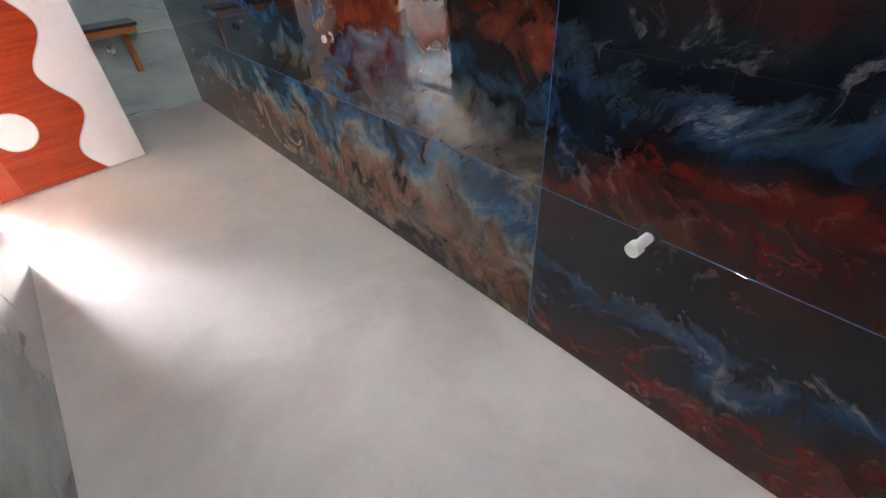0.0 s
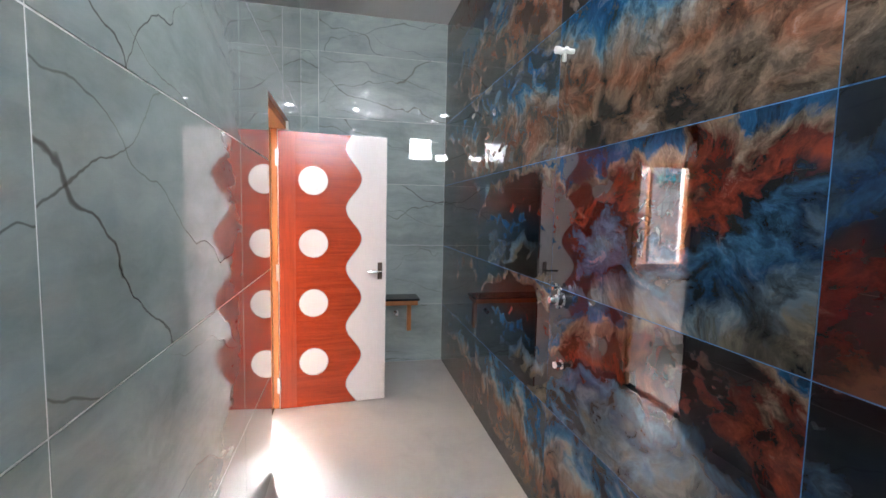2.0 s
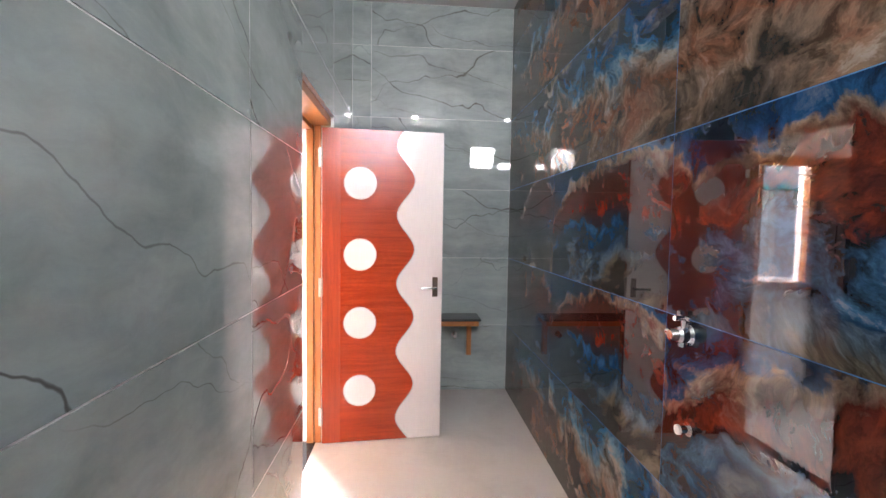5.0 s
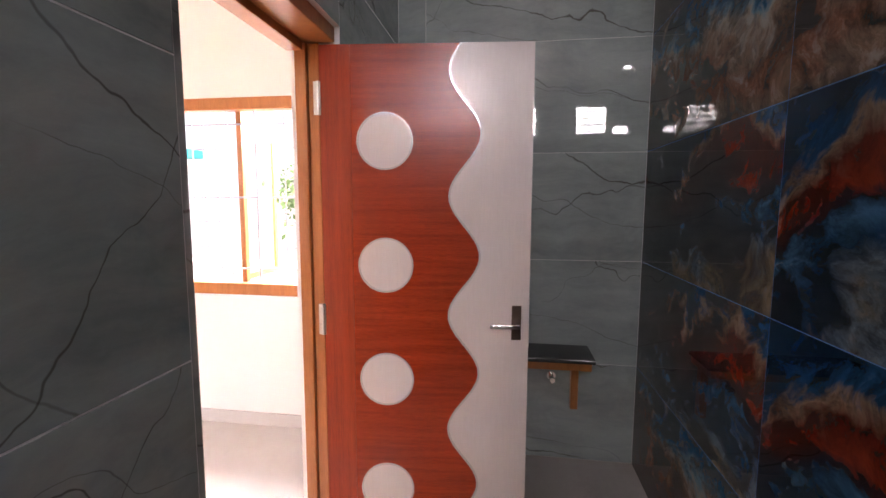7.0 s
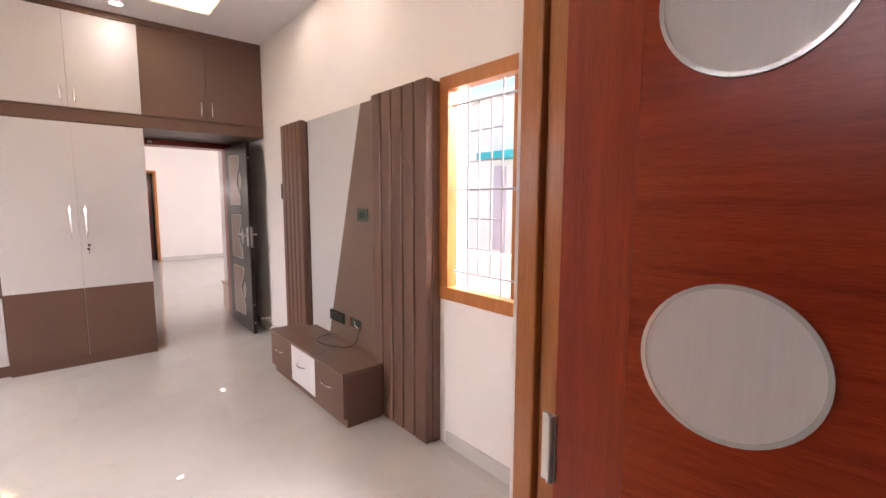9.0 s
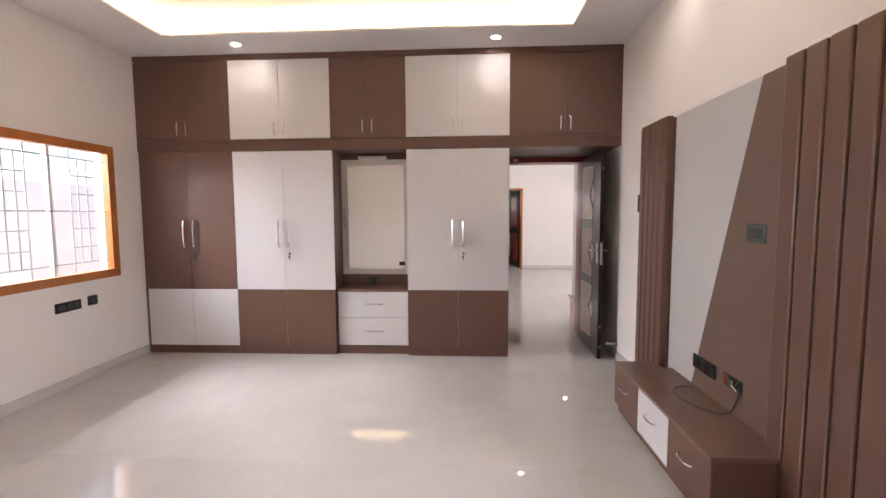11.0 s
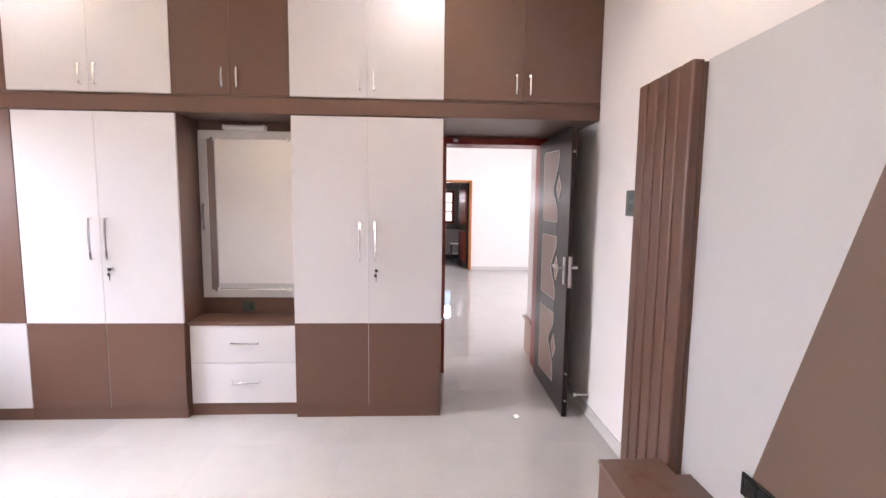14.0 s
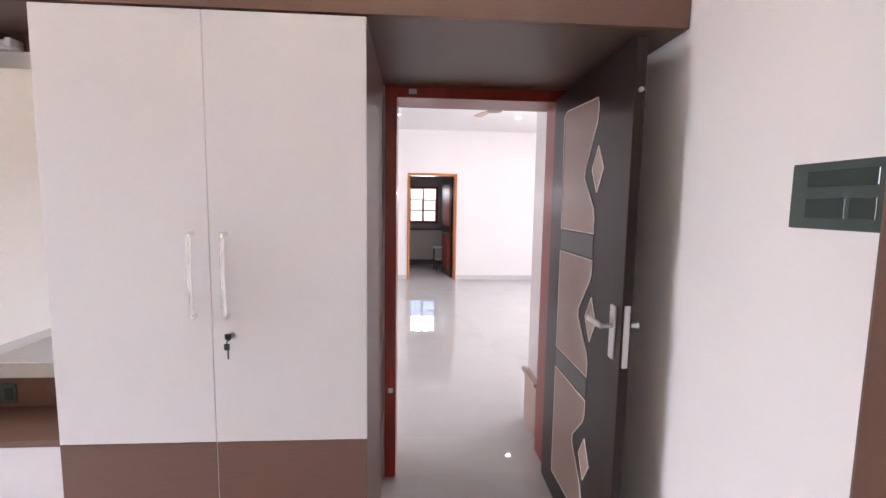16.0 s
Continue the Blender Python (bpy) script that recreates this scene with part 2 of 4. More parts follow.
M_BROWN = laminate("brown_laminate", (0.130, 0.068, 0.048), 0.36, (40, 3, 60), 0.14)
M_BROWNH = laminate("brown_laminate_weave", (0.150, 0.097, 0.073), 0.42, (60, 60, 60), 0.16)
M_WHITE = laminate("white_laminate", (0.605, 0.59, 0.612), 0.36, (12, 12, 12), 0.012)
M_STAINED = laminate("brown_laminate_stained", (0.150, 0.092, 0.068), 0.34, (60, 60, 60), 0.16)
net = Net(M_STAINED)
worn = net.noise(net.coords((1.0, 1.6, 1.0)), 3.2, 4, 0.6).outputs[0]
old = M_STAINED.node_tree.nodes["Principled BSDF"].inputs["Base Color"].links[0].from_socket
net.link(net.mix(net.ramp(worn, [(0.54, (0, 0, 0)), (0.62, (0.75, 0.75, 0.75))]), old, (0.12, 0.045, 0.028)), "Base Color")
M_GREY = laminate("pale_grey_laminate", (0.49, 0.485, 0.49), 0.4, (60, 60, 60), 0.05)
M_PALE = laminate("pale_ash_laminate", (0.70, 0.655, 0.645), 0.26, (40, 40, 2.5), 0.05)
M_RED = timber("red_sapele_laminate", (0.18, 0.017, 0.006), (0.43, 0.057, 0.016), 0.26, (1.2, 12, 26))
M_REDV = timber("red_sapele_vertical", (0.20, 0.020, 0.007), (0.42, 0.057, 0.016), 0.28, (30, 30, 1.0))
M_TEAK = timber("teak_varnish", (0.34, 0.11, 0.03), (0.51, 0.195, 0.058), 0.3)
M_MAHOG = timber("mahogany_paint", (0.17, 0.016, 0.008), (0.30, 0.036, 0.017), 0.3)
M_EBONY = timber("ebony_laminate", (0.010, 0.006, 0.005), (0.028, 0.017, 0.013), 0.3, (20, 20, 1.0), ior=1.33)
M_SLATEIN = laminate("slate_inlay", (0.10, 0.10, 0.095), 0.35)
M_BEIGE = laminate("beige_inlay", (0.42, 0.30, 0.24), 0.35, (30, 30, 3), 0.1)
M_CREAM = material("cream_line", (0.82, 0.80, 0.74), 0.35)
M_CHROME = material("chrome", (0.82, 0.82, 0.83), 0.12, 1.0)
M_TRIM = material("silver_trim", (0.78, 0.77, 0.75), 0.22, 0.35)
M_STEEL = material("satin_steel", (0.62, 0.61, 0.60), 0.3, 1.0)
M_BRONZE = material("aged_bronze", (0.16, 0.12, 0.10), 0.3, 0.9)
M_BLACK = material("black_plastic", (0.012, 0.012, 0.013), 0.3)
M_SWITCH = material("grey_green_switch", (0.075, 0.095, 0.085), 0.15)
M_SWITCHKEY = material("dark_switch_rocker", (0.045, 0.06, 0.055), 0.18)
M_SOCKET = material("dark_socket_plate", (0.018, 0.024, 0.021), 0.18)
M_RAWBRICK = painted("raw_brick", (0.13, 0.035, 0.018), 0.8)
M_PVC = material("white_pvc", (0.8, 0.8, 0.78), 0.3)
M_MIRROR = material("mirror_silver", (0.92, 0.93, 0.92), 0.012, 1.0)
M_ALU = material("silver_frame", (0.52, 0.51, 0.50), 0.35, 0.2)
M_GRANITE = floor_tile("black_granite", (0.03, 0.032, 0.034), (0.012, 0.012, 0.013), 0.08)
M_GRILLE = material("painted_iron", (0.42, 0.42, 0.44), 0.4)
M_CABLE = material("cable_sheath", (0.05, 0.045, 0.04), 0.5)
M_SPOT = glowing("lamp_glow", (1, 0.93, 0.83), 60)
M_COVE = glowing("cove_strip", (1, 0.80, 0.45), 11)
M_LED = glowing("bath_led", (0.95, 0.98, 1), 120)
M_TEAL = painted("teal_paint", (0.02, 0.42, 0.45))
M_GLASS = material("window_glass", (1, 1, 1), 0.0, Transmission_Weight=1.0, IOR=1.45)
M_LEAF = material("leaf", (0.09, 0.17, 0.05), 0.5)
M_MAUVE = painted("faded_mauve_paint", (0.52, 0.47, 0.53), 0.6)
M_BARK = painted("bark", (0.13, 0.09, 0.06), 0.9)
M_SOIL = painted("dry_ground", (0.36, 0.31, 0.26), 0.9)
M_CABINET = painted("pale_cabinet_paint", (0.50, 0.47, 0.43), 0.4)
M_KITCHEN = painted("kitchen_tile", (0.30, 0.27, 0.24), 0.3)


# ---- mesh helpers ----
def box(bm, x0, x1, y0, y1, z0, z1, bevel=0.0):
    made = bmesh.ops.create_cube(bm, size=1)["verts"]
    for v in made:
        v.co = ((x0 + x1) / 2 + v.co.x * (x1 - x0), (y0 + y1) / 2 + v.co.y * (y1 - y0), (z0 + z1) / 2 + v.co.z * (z1 - z0))
    if bevel:
        edges = list({e for v in made for e in v.link_edges})
        bmesh.ops.bevel(bm, geom=edges, offset=bevel, segments=2, affect='EDGES', profile=0.5)
    return bm


def boxm(*a):
    return box(bmesh.new(), *a)


def rod(bm, p, q, r, seg=14, r2=None):
    p, q = Vector(p), Vector(q)
    d = q - p
    m = Matrix.Translation((p + q) / 2) @ d.to_track_quat('Z', 'Y').to_matrix().to_4x4()
    bmesh.ops.create_cone(bm, cap_ends=True, segments=seg, radius1=r, radius2=r if r2 is None else r2, depth=d.length, matrix=m)
    return bm


def tube(bm, pts, r, seg=8):
    """One swept tube along pts."""
    P = [Vector(p) for p in pts]
    rings, side = [], None
    for i, p in enumerate(P):
        t = (P[min(i + 1, len(P) - 1)] - P[max(i - 1, 0)]).normalized()
        side = t.orthogonal().normalized() if side is None else (side - t * side.dot(t)).normalized()
        up = t.cross(side)
        rings.append([bm.verts.new(p + (side * math.cos(k * 2 * math.pi / seg) + up * math.sin(k * 2 * math.pi / seg)) * r) for k in range(seg)])
    fs = [bm.faces.new(rings[0]), bm.faces.new(rings[-1][::-1])]
    for a, b in zip(rings, rings[1:]):
        fs += [bm.faces.new((a[k], b[k], b[(k + 1) % seg], a[(k + 1) % seg])) for k in range(seg)]
    bmesh.ops.recalc_face_normals(bm, faces=fs)
    return bm


def prism(bm, pts, depth0, depth1, place=lambda u, w, d: (u, d, w)):
    """A flat outline in (u, w), thickened from depth0 to depth1."""
    a = [bm.verts.new(place(u, w, depth0)) for u, w in pts]
    b = [bm.verts.new(place(u, w, depth1)) for u, w in pts]
    fs = [bm.faces.new(a), bm.faces.new(b[::-1])]
    k = len(pts)
    for i in range(k):
        fs.append(bm.faces.new((a[i], b[i], b[(i + 1) % k], a[(i + 1) % k])))
    bmesh.ops.recalc_face_normals(bm, faces=fs)
    return bm


def outline(bm, pts, width, depth0, depth1, closed=True, place=lambda u, w, d: (u, d, w)):
    """A raised line of that width along pts."""
    k = len(pts)
    P = [Vector(p) for p in pts]
    sides = []
    for i in range(k):
        a = P[i - 1] if (closed or i) else P[i]
        b = P[(i + 1) % k] if (closed or i < k - 1) else P[i]
        t = (b - a).normalized()
        sides.append(Vector((-t.y, t.x)) * width / 2)
    rows = []
    for p, s in zip(P, sides):
        rows.append([bm.verts.new(place(*c, d)) for c, d in ((p + s, depth0), (p + s, depth1), (p - s, depth1), (p - s, depth0))])
    fs = []
    for i in range(k if closed else k - 1):
        r0, r1 = rows[i], rows[(i + 1) % k]
        for j in range(4):
            fs.append(bm.faces.new((r0[j], r0[(j + 1) % 4], r1[(j + 1) % 4], r1[j])))
    bmesh.ops.recalc_face_normals(bm, faces=fs)
    return bm


def mesh_of(bm, name, mat, smooth=False):
    me = bpy.data.meshes.new(name)
    bm.to_mesh(me)
    bm.free()
    me.materials.append(mat)
    if smooth:
        for p in me.polygons:
            p.use_smooth = True
        me.set_sharp_from_angle(angle=radians(40))
    return me


def part(name, bm, mat, parent, label="", smooth=False):
    ob = new(name, mesh_of(bm, name, mat, smooth))
    ob.parent = parent
    if label:
        tagged(ob, label)
    return ob


def thing(name, at, label, category, group="", kind="", turn=0.0):
    ob = new(name)
    ob.empty_display_size = 0.1
    ob.matrix_world = pose(*at, 0, 0, turn)
    return tagged(ob, label, category, group, kind)


def solid(name, bm, mat, label, category="", group="", kind="", smooth=False, at=(0, 0, 0)):
    ob = new(name, mesh_of(bm, name, mat, smooth))
    ob.location = at
    return tagged(ob, label, category, group, kind)


def structure(name, boxes, mat, label):
    bm = bmesh.new()
    for b in boxes:
        box(bm, *b)
    return solid(name, bm, mat, label, "", "", "structure")


# ---- the plan ----
XL, XR, YF, YB, ZC = 0.055, 1.41, 4.69, -0.10, 3.30          # bathroom
BX0, BX1, BY0, BY1, BZ = -5.35, -0.13, -0.10, 4.79, 3.06      # bedroom
DY0, DY1, DZ = 2.945, 3.79, 2.13                               # bathroom doorway
HX0, HX1, HY0, HY1, HZ = -11.80, -5.58, -1.2, 7.8, 2.95      # hall
T = 0.0012                                                    # tile with its bed
W1 = (-1.555, -0.275, 0.886, 2.137)
W2 = (-4.18, -2.90, 0.876, 2.11)
VENT = (0.61, 1.12, 2.56, 3.02)
VENT2 = (0.28, 0.56, 2.555, 2.71)


def holed(axis, d0, d1, u0, u1, z0, z1, holes):
    """Boxes of a wall with rectangular holes side by side, holes as (u0, u1, z0, z1)."""
    out, at = [], u0

    def put(a, b, c, d):
        if b - a > 1e-4 and d - c > 1e-4:
            out.append((d0, d1, a, b, c, d) if axis == "x" else (a, b, d0, d1, c, d))
    for a, b, c, d in sorted(holes):
        put(at, a, z0, z1)
        put(a, b, z0, c)
        put(a, b, d, z1)
        at = b
    put(at, u1, z0, z1)
    return out


# partition: bathroom side and bedroom side in one wall
structure("wall_partition", holed("x", BX1, XL - T, YB, YF + T, 0, ZC, [(DY0, DY1, 0, DZ)]), M_GROUT, "tiled partition wall with a doorway")
structure("wall_partition_bedroom", holed("x", BX1 - 0.012, BX1, BY0, BY1, 0, BZ + 0.3, [(DY0, DY1, 0, DZ)]), M_WALL, "cream painted plaster of the partition")
structure("wall_bath_east", [(XR + T, XR + 0.2, YB - 0.2, YF + 0.2, 0, ZC)], M_BLUEGROUT, "bathroom wall with blue grout joints")
structure("wall_bath_far", [(XL - T, XR + T, YF + T, YF + 0.2, 0, ZC)], M_GROUT, "grey tiled end wall of bathroom")
structure("wall_bath_back", holed("y", YB - 0.2, YB - T, BX1, XR + T, 0, ZC, [VENT, VENT2]), M_GROUT, "tiled outer wall with ventilator openings")
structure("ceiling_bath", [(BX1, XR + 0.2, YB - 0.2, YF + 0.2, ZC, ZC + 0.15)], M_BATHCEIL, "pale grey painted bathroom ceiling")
structure("floor_bath", [(BX1 + 0.07, XR + T, YB - T, YF + T, -0.12, 0)], M_BATHFLOOR, "beige matt stone floor of bathroom")
structure("wall_tv", holed("y", BY1, BY1 + 0.2, BX0, BX1 - 0.012, 0, BZ + 0.3, [W1]), M_WALL, "cream painted wall with a window")
structure("wall_side", holed("y", BY0 - 0.2, BY0, BX0, BX1 - 0.012, 0, BZ + 0.3, [W2]), M_WALL, "cream painted outer wall with a window")
structure("wall_hall_side", holed("x", HX1, BX0, HY0, HY1, 0, BZ + 0.3, [(3.72, 4.69, 0, 2.12)]), M_WALL, "cream wall between bedroom and hall")
structure("wall_hall_far", holed("x", HX0 - 0.15, HX0, HY0, HY1, 0, HZ, [(3.755, 4.735, 0, 2.11)]), M_WALL, "cream hall wall with kitchen doorway")
# both end openings are made up, out of view, to admit the hall's fill
structure("wall_hall_front", holed("y", HY1, HY1 + 0.2, HX0, HX1, 0, HZ, [(-10.1, -7.1, 0.9, 2.6)]), M_WALL, "cream hall end wall with an added opening for fill light")
structure("wall_hall_rear", holed("y", HY0 - 0.2, HY0, HX0, HX1, 0, HZ, [(-10.1, -7.1, 0.9, 2.6)]), M_WALL, "cream hall rear wall with an added opening for fill light")
structure("ceiling_hall", [(HX0 - 0.15, HX1, HY0 - 0.2, HY1 + 0.2, HZ, HZ + 0.15)], M_CEIL, "white painted hall ceiling")

# bedroom ceiling: dropped border, tray and hidden strip ledge
TX0, TX1, TY0, TY1 = -4.03, -0.62, 0.56, 4.20
structure("ceiling_border", [(BX0, TX0, BY0, BY1, BZ, BZ + 0.02), (TX1, BX1 - 0.012, BY0, BY1, BZ, BZ + 0.02),
                             (TX0, TX1, BY0, TY0, BZ, BZ + 0.02), (TX0, TX1, TY1, BY1, BZ, BZ + 0.02)], M_CEIL, "white dropped ceiling border")
structure("ceiling_tray", [(BX0, BX1, BY0 - 0.2, BY1 + 0.2, BZ + 0.16, BZ + 0.3)], M_CEIL, "white raised ceiling tray")
structure("ceiling_tray_sides", [(TX0 - 0.14, TX0 - 0.12, TY0 - 0.14, TY1 + 0.14, BZ + 0.02, BZ + 0.16), (TX1 + 0.12, TX1 + 0.14, TY0 - 0.14, TY1 + 0.14, BZ + 0.02, BZ + 0.16),
                                 (TX0 - 0.12, TX1 + 0.12, TY0 - 0.14, TY0 - 0.12, BZ + 0.02, BZ + 0.16), (TX0 - 0.12, TX1 + 0.12, TY1 + 0.12, TY1 + 0.14, BZ + 0.02, BZ + 0.16)], M_CEIL, "sides of the ceiling tray")
cove = thing("cove_light", (0, 0, BZ + 0.021), "warm yellow led strip hidden in the ceiling tray", "light")
for a in ((TX0 - 0.10, TX0 - 0.06, TY0, TY1), (TX1 + 0.06, TX1 + 0.10, TY0, TY1), (TX0, TX1, TY0 - 0.10, TY0 - 0.06), (TX0, TX1, TY1 + 0.06, TY1 + 0.10)):
    part("led_strip", boxm(*a, 0, 0.012), M_COVE, cove)

# skirtings
sk = bmesh.new()
for a in ((-4.51, -3.76, BY1 - 0.012, BY1), (-1.49, BX1 - 0.012, BY1 - 0.012, BY1), (-4.51, BX1 - 0.012, BY0, BY0 + 0.012),
          (BX1 - 0.024, BX1 - 0.012, BY0 + 0.012, DY0 - 0.01), (BX1 - 0.024, BX1 - 0.012, DY1 + 0.01, BY1 - 0.012),
          (HX0, HX0 + 0.012, HY0, 3.75), (HX0, HX0 + 0.012, 4.74, HY1), (BX0, -4.51, BY1 - 0.012, BY1)):
    box(sk, *a, 0, 0.085)
solid("baseboard", sk, M_SKIRT, "polished ivory tile skirting", "", "", "structure")
structure("door_sill", [(BX1 - 0.012, BX1 + 0.07, DY0, DY1, -0.1, 0.006)], M_GRANITE, "dark granite door sill")


# ---- windows ----
def window(name, u0, u1, z0, z1, y, out, mullion, shutters, bar):
    """Teak frame flush with the room, iron grille, open shutters. out: +1 or -1, the way to the outside along y."""
    w = thing(name, (u0, y, z0), "teak framed window with iron grille and open shutters", "window", "", "structure")
    L, H, f = u1 - u0, z1 - z0, 0.075
    d0, d1 = sorted((-0.014 * out, 0.06 * out))
    fr = bmesh.new()
    for a in ((0, L, 0, f), (0, L, H - f, H), (0, f, f, H - f), (L - f, L, f, H - f)):
        box(fr, a[0], a[1], d0, d1, a[2], a[3], 0.004)
    part("window_frame", fr, M_TEAK, w)
    a, b = sorted((0.04 * out, 0.08 * out))
    part("mullion", boxm(mullion - 0.018, mullion + 0.018, a, b, f, H - f, 0.003), bar, w)
    gy = 0.03 * out
    c = L / 2
    for k in (1.98, 1.517, 1.054):
        zz = (k - 0.886) * H / 1.251
        part("grille_bar", rod(bmesh.new(), (f, gy, zz), (L - f, gy, zz), 0.006, 8), M_GRILLE, w)
    part("grille_bar", rod(bmesh.new(), (c, gy, f), (c, gy, H - f), 0.007, 8), M_GRILLE, w)
    for side in (-1, 1):
        xs = [c + side * q for q in (0.195, 0.272, 0.362, 0.443)]
        for i, q in enumerate(xs):
            lo, hi = (f, H - f) if i in (0, 3) else (0.168 * H / 1.251, 1.094 * H / 1.251)
            part("grille_bar", rod(bmesh.new(), (q, gy, lo), (q, gy, hi), 0.005, 8), M_GRILLE, w)
        for k in (1.827, 1.666, 1.361, 1.195):
            zz = (k - 0.886) * H / 1.251
            part("grille_bar", rod(bmesh.new(), (xs[0], gy, zz), (xs[3], gy, zz), 0.005, 8), M_GRILLE, w)
    for hinge, width in shutters:
        s = bmesh.new()
        for p0, p1, q0, q1 in ((0, 0.035, 0, H - 2 * f), (width - 0.035, width, 0, H - 2 * f), (0.035, width - 0.035, 0, 0.04), (0.035, width - 0.035, H - 2 * f - 0.04, H - 2 * f)):
            ya, yb = sorted((out * (0.11 + p0), out * (0.11 + p1)))
            box(s, hinge - 0.010, hinge + 0.010, ya, yb, f + q0, f + q1)
        sh = part("shutter", s, M_TEAK, w)
        ya, yb = sorted((out * 0.16, out * (0.06 + width)))
        gl = part("pane", boxm(hinge - 0.002, hinge + 0.002, ya, yb, f + 0.05, H - f - 0.05), M_GLASS, sh)
        gl.visible_shadow = False
    return w


window("window_1", *W1, BY1, 1, 0.52, [(0.485, 0.42)], M_TEAK)
window("window_2", *W2, BY0, -1, 0.62, [], M_PVC)

# ventilator with glass louvres in the bathroom's back wall
vent = thing("window_3", (VENT[0], YB - 0.1, VENT[2]), "small white ventilator window with glass louvres", "window", "", "structure")
vf = bmesh.new()
L, H = VENT[1] - VENT[0], VENT[3] - VENT[2]
for a in ((0, L, 0, 0.03), (0, L, H - 0.03, H), (0, 0.03, 0.03, H - 0.03), (L - 0.03, L, 0.03, H - 0.03)):
    box(vf, a[0], a[1], -0.03, 0.03, a[2], a[3])
part("window_frame", vf, M_PVC, vent)
for i in range(4):
    lv = boxm(0.03, L - 0.03, -0.035, 0.035, -0.002, 0.002)
    bmesh.ops.transform(lv, matrix=pose(0, 0, 0.065 + i * 0.1, 12), verts=lv.verts)
    part("louvre", lv, M_PVC, vent)


vent2 = thing("window_5", (VENT2[0], YB - 0.1, VENT2[2]), "small exhaust opening in a white frame", "window", "", "structure")
vf = bmesh.new()
L, H = VENT2[1] - VENT2[0], VENT2[3] - VENT2[2]
for a in ((0, L, 0, 0.02), (0, L, H - 0.02, H), (0, 0.02, 0.02, H - 0.02), (L - 0.02, L, 0.02, H - 0.02)):
    box(vf, a[0], a[1], -0.03, 0.03, a[2], a[3])
part("window_frame", vf, M_PVC, vent2)


# ---- bathroom door ----
frame_b = thing("door_frame", (BX1, DY0, 0), "varnished teak door frame of the bathroom", "door frame", "", "structure")
for nm, a in (("jamb", (-0.014, 0.148, 0, 0.045, 0, DZ)), ("head", (-0.014, 0.165, 0.045, DY1 - DY0, DZ - 0.055, DZ)),
              ("jamb", (0.015, 0.06, DY1 - DY0 - 0.025, DY1 - DY0, 0, DZ - 0.055)), ("rebate", (0.062, 0.105, DY1 - DY0 - 0.012, DY1 - DY0, 0, DZ - 0.055))):
    part(nm, boxm(*a, 0.004), M_TEAK, frame_b)
part("tiled_return", boxm(0.1485, 0.166, 0, 0.043, 0, DZ, 0.002), M_MARBLE, frame_b, "grey marble tile over the frame")
part("stop", boxm(-0.014, 0.05, 0.045, DY1 - DY0 - 0.025, DZ - 0.085, DZ - 0.055, 0.003), M_TEAK, frame_b)

LW, LH, LT = 0.782, 2.05, 0.036
leaf = thing("bathroom_door", (-0.013, 3.7525, 0.008), "open red wood laminate door with white circles and wavy white band", "door", turn=5.45)
WAVE = [(0.537 + 0.058 * math.cos(2 * math.pi * (z - 1.731) / 0.4525), z) for z in [i * LH / 120 for i in range(121)]]
part("core", boxm(0, LW, 0.003, LT, 0, LH, 0.0015), M_REDV, leaf)
part("red_panel", prism(bmesh.new(), [(0.115, 0)] + WAVE + [(0.115, LH)], 0.0, 0.003), M_RED, leaf, "red wood veneer with horizontal grain")
part("hinge_stile", boxm(0, 0.1145, 0, 0.003, 0, LH), M_REDV, leaf, "red wood veneer with vertical grain")
part("wave_band", prism(bmesh.new(), [(LW, 0)] + [(LW, LH)] + WAVE[::-1], -0.0015, 0.003), M_PALE, leaf, "pale ash laminate band with a wavy edge")
part("wave_edging", outline(bmesh.new(), WAVE, 0.007, -0.004, 0.002, False), M_TRIM, leaf, "silver edging strip")
for zc in (0.344, 0.795, 1.243, 1.705):
    ring = [(0.24 + 0.102 * math.cos(t * math.pi / 24), zc + 0.102 * math.sin(t * math.pi / 24)) for t in range(48)]
    disc = part("circle_panel", prism(bmesh.new(), ring, -0.002, 0.001), M_PALE, leaf, "round pale ash inlay")
    part("rim", outline(bmesh.new(), ring, 0.006, -0.0045, 0.001), M_TRIM, disc, "silver rim")
for zc in (0.18, 1.03, 1.86):
    hg = bmesh.new()
    box(hg, -0.022, 0.004, -0.004, 0.001, zc - 0.06, zc + 0.06)
    rod(hg, (-0.004, -0.006, zc - 0.06), (-0.004, -0.006, zc + 0.06), 0.006, 10)
    part("hinge", hg, M_STEEL, leaf, "steel butt hinge")
for face, nm in ((-1, "front"), (1, "back")):
    y = -0.0015 if face < 0 else LT
    hp = part("handle_plate", boxm(0.717, 0.753, *sorted((y, y + face * 0.007)), 0.962, 1.095, 0.003), M_BRONZE, leaf, "dark bronze handle plate")
    lv = rod(bmesh.new(), (0.735, y, 1.025), (0.735, y + face * 0.05, 1.025), 0.009)
    box(lv, 0.632, 0.744, *sorted((y + face * 0.042, y + face * 0.054)), 1.017, 1.033, 0.005)
    part("lever", lv, M_CHROME, hp, "chrome lever", True)
part("latch", boxm(LW, LW + 0.003, 0.008, 0.028, 0.93, 1.12), M_STEEL, leaf)

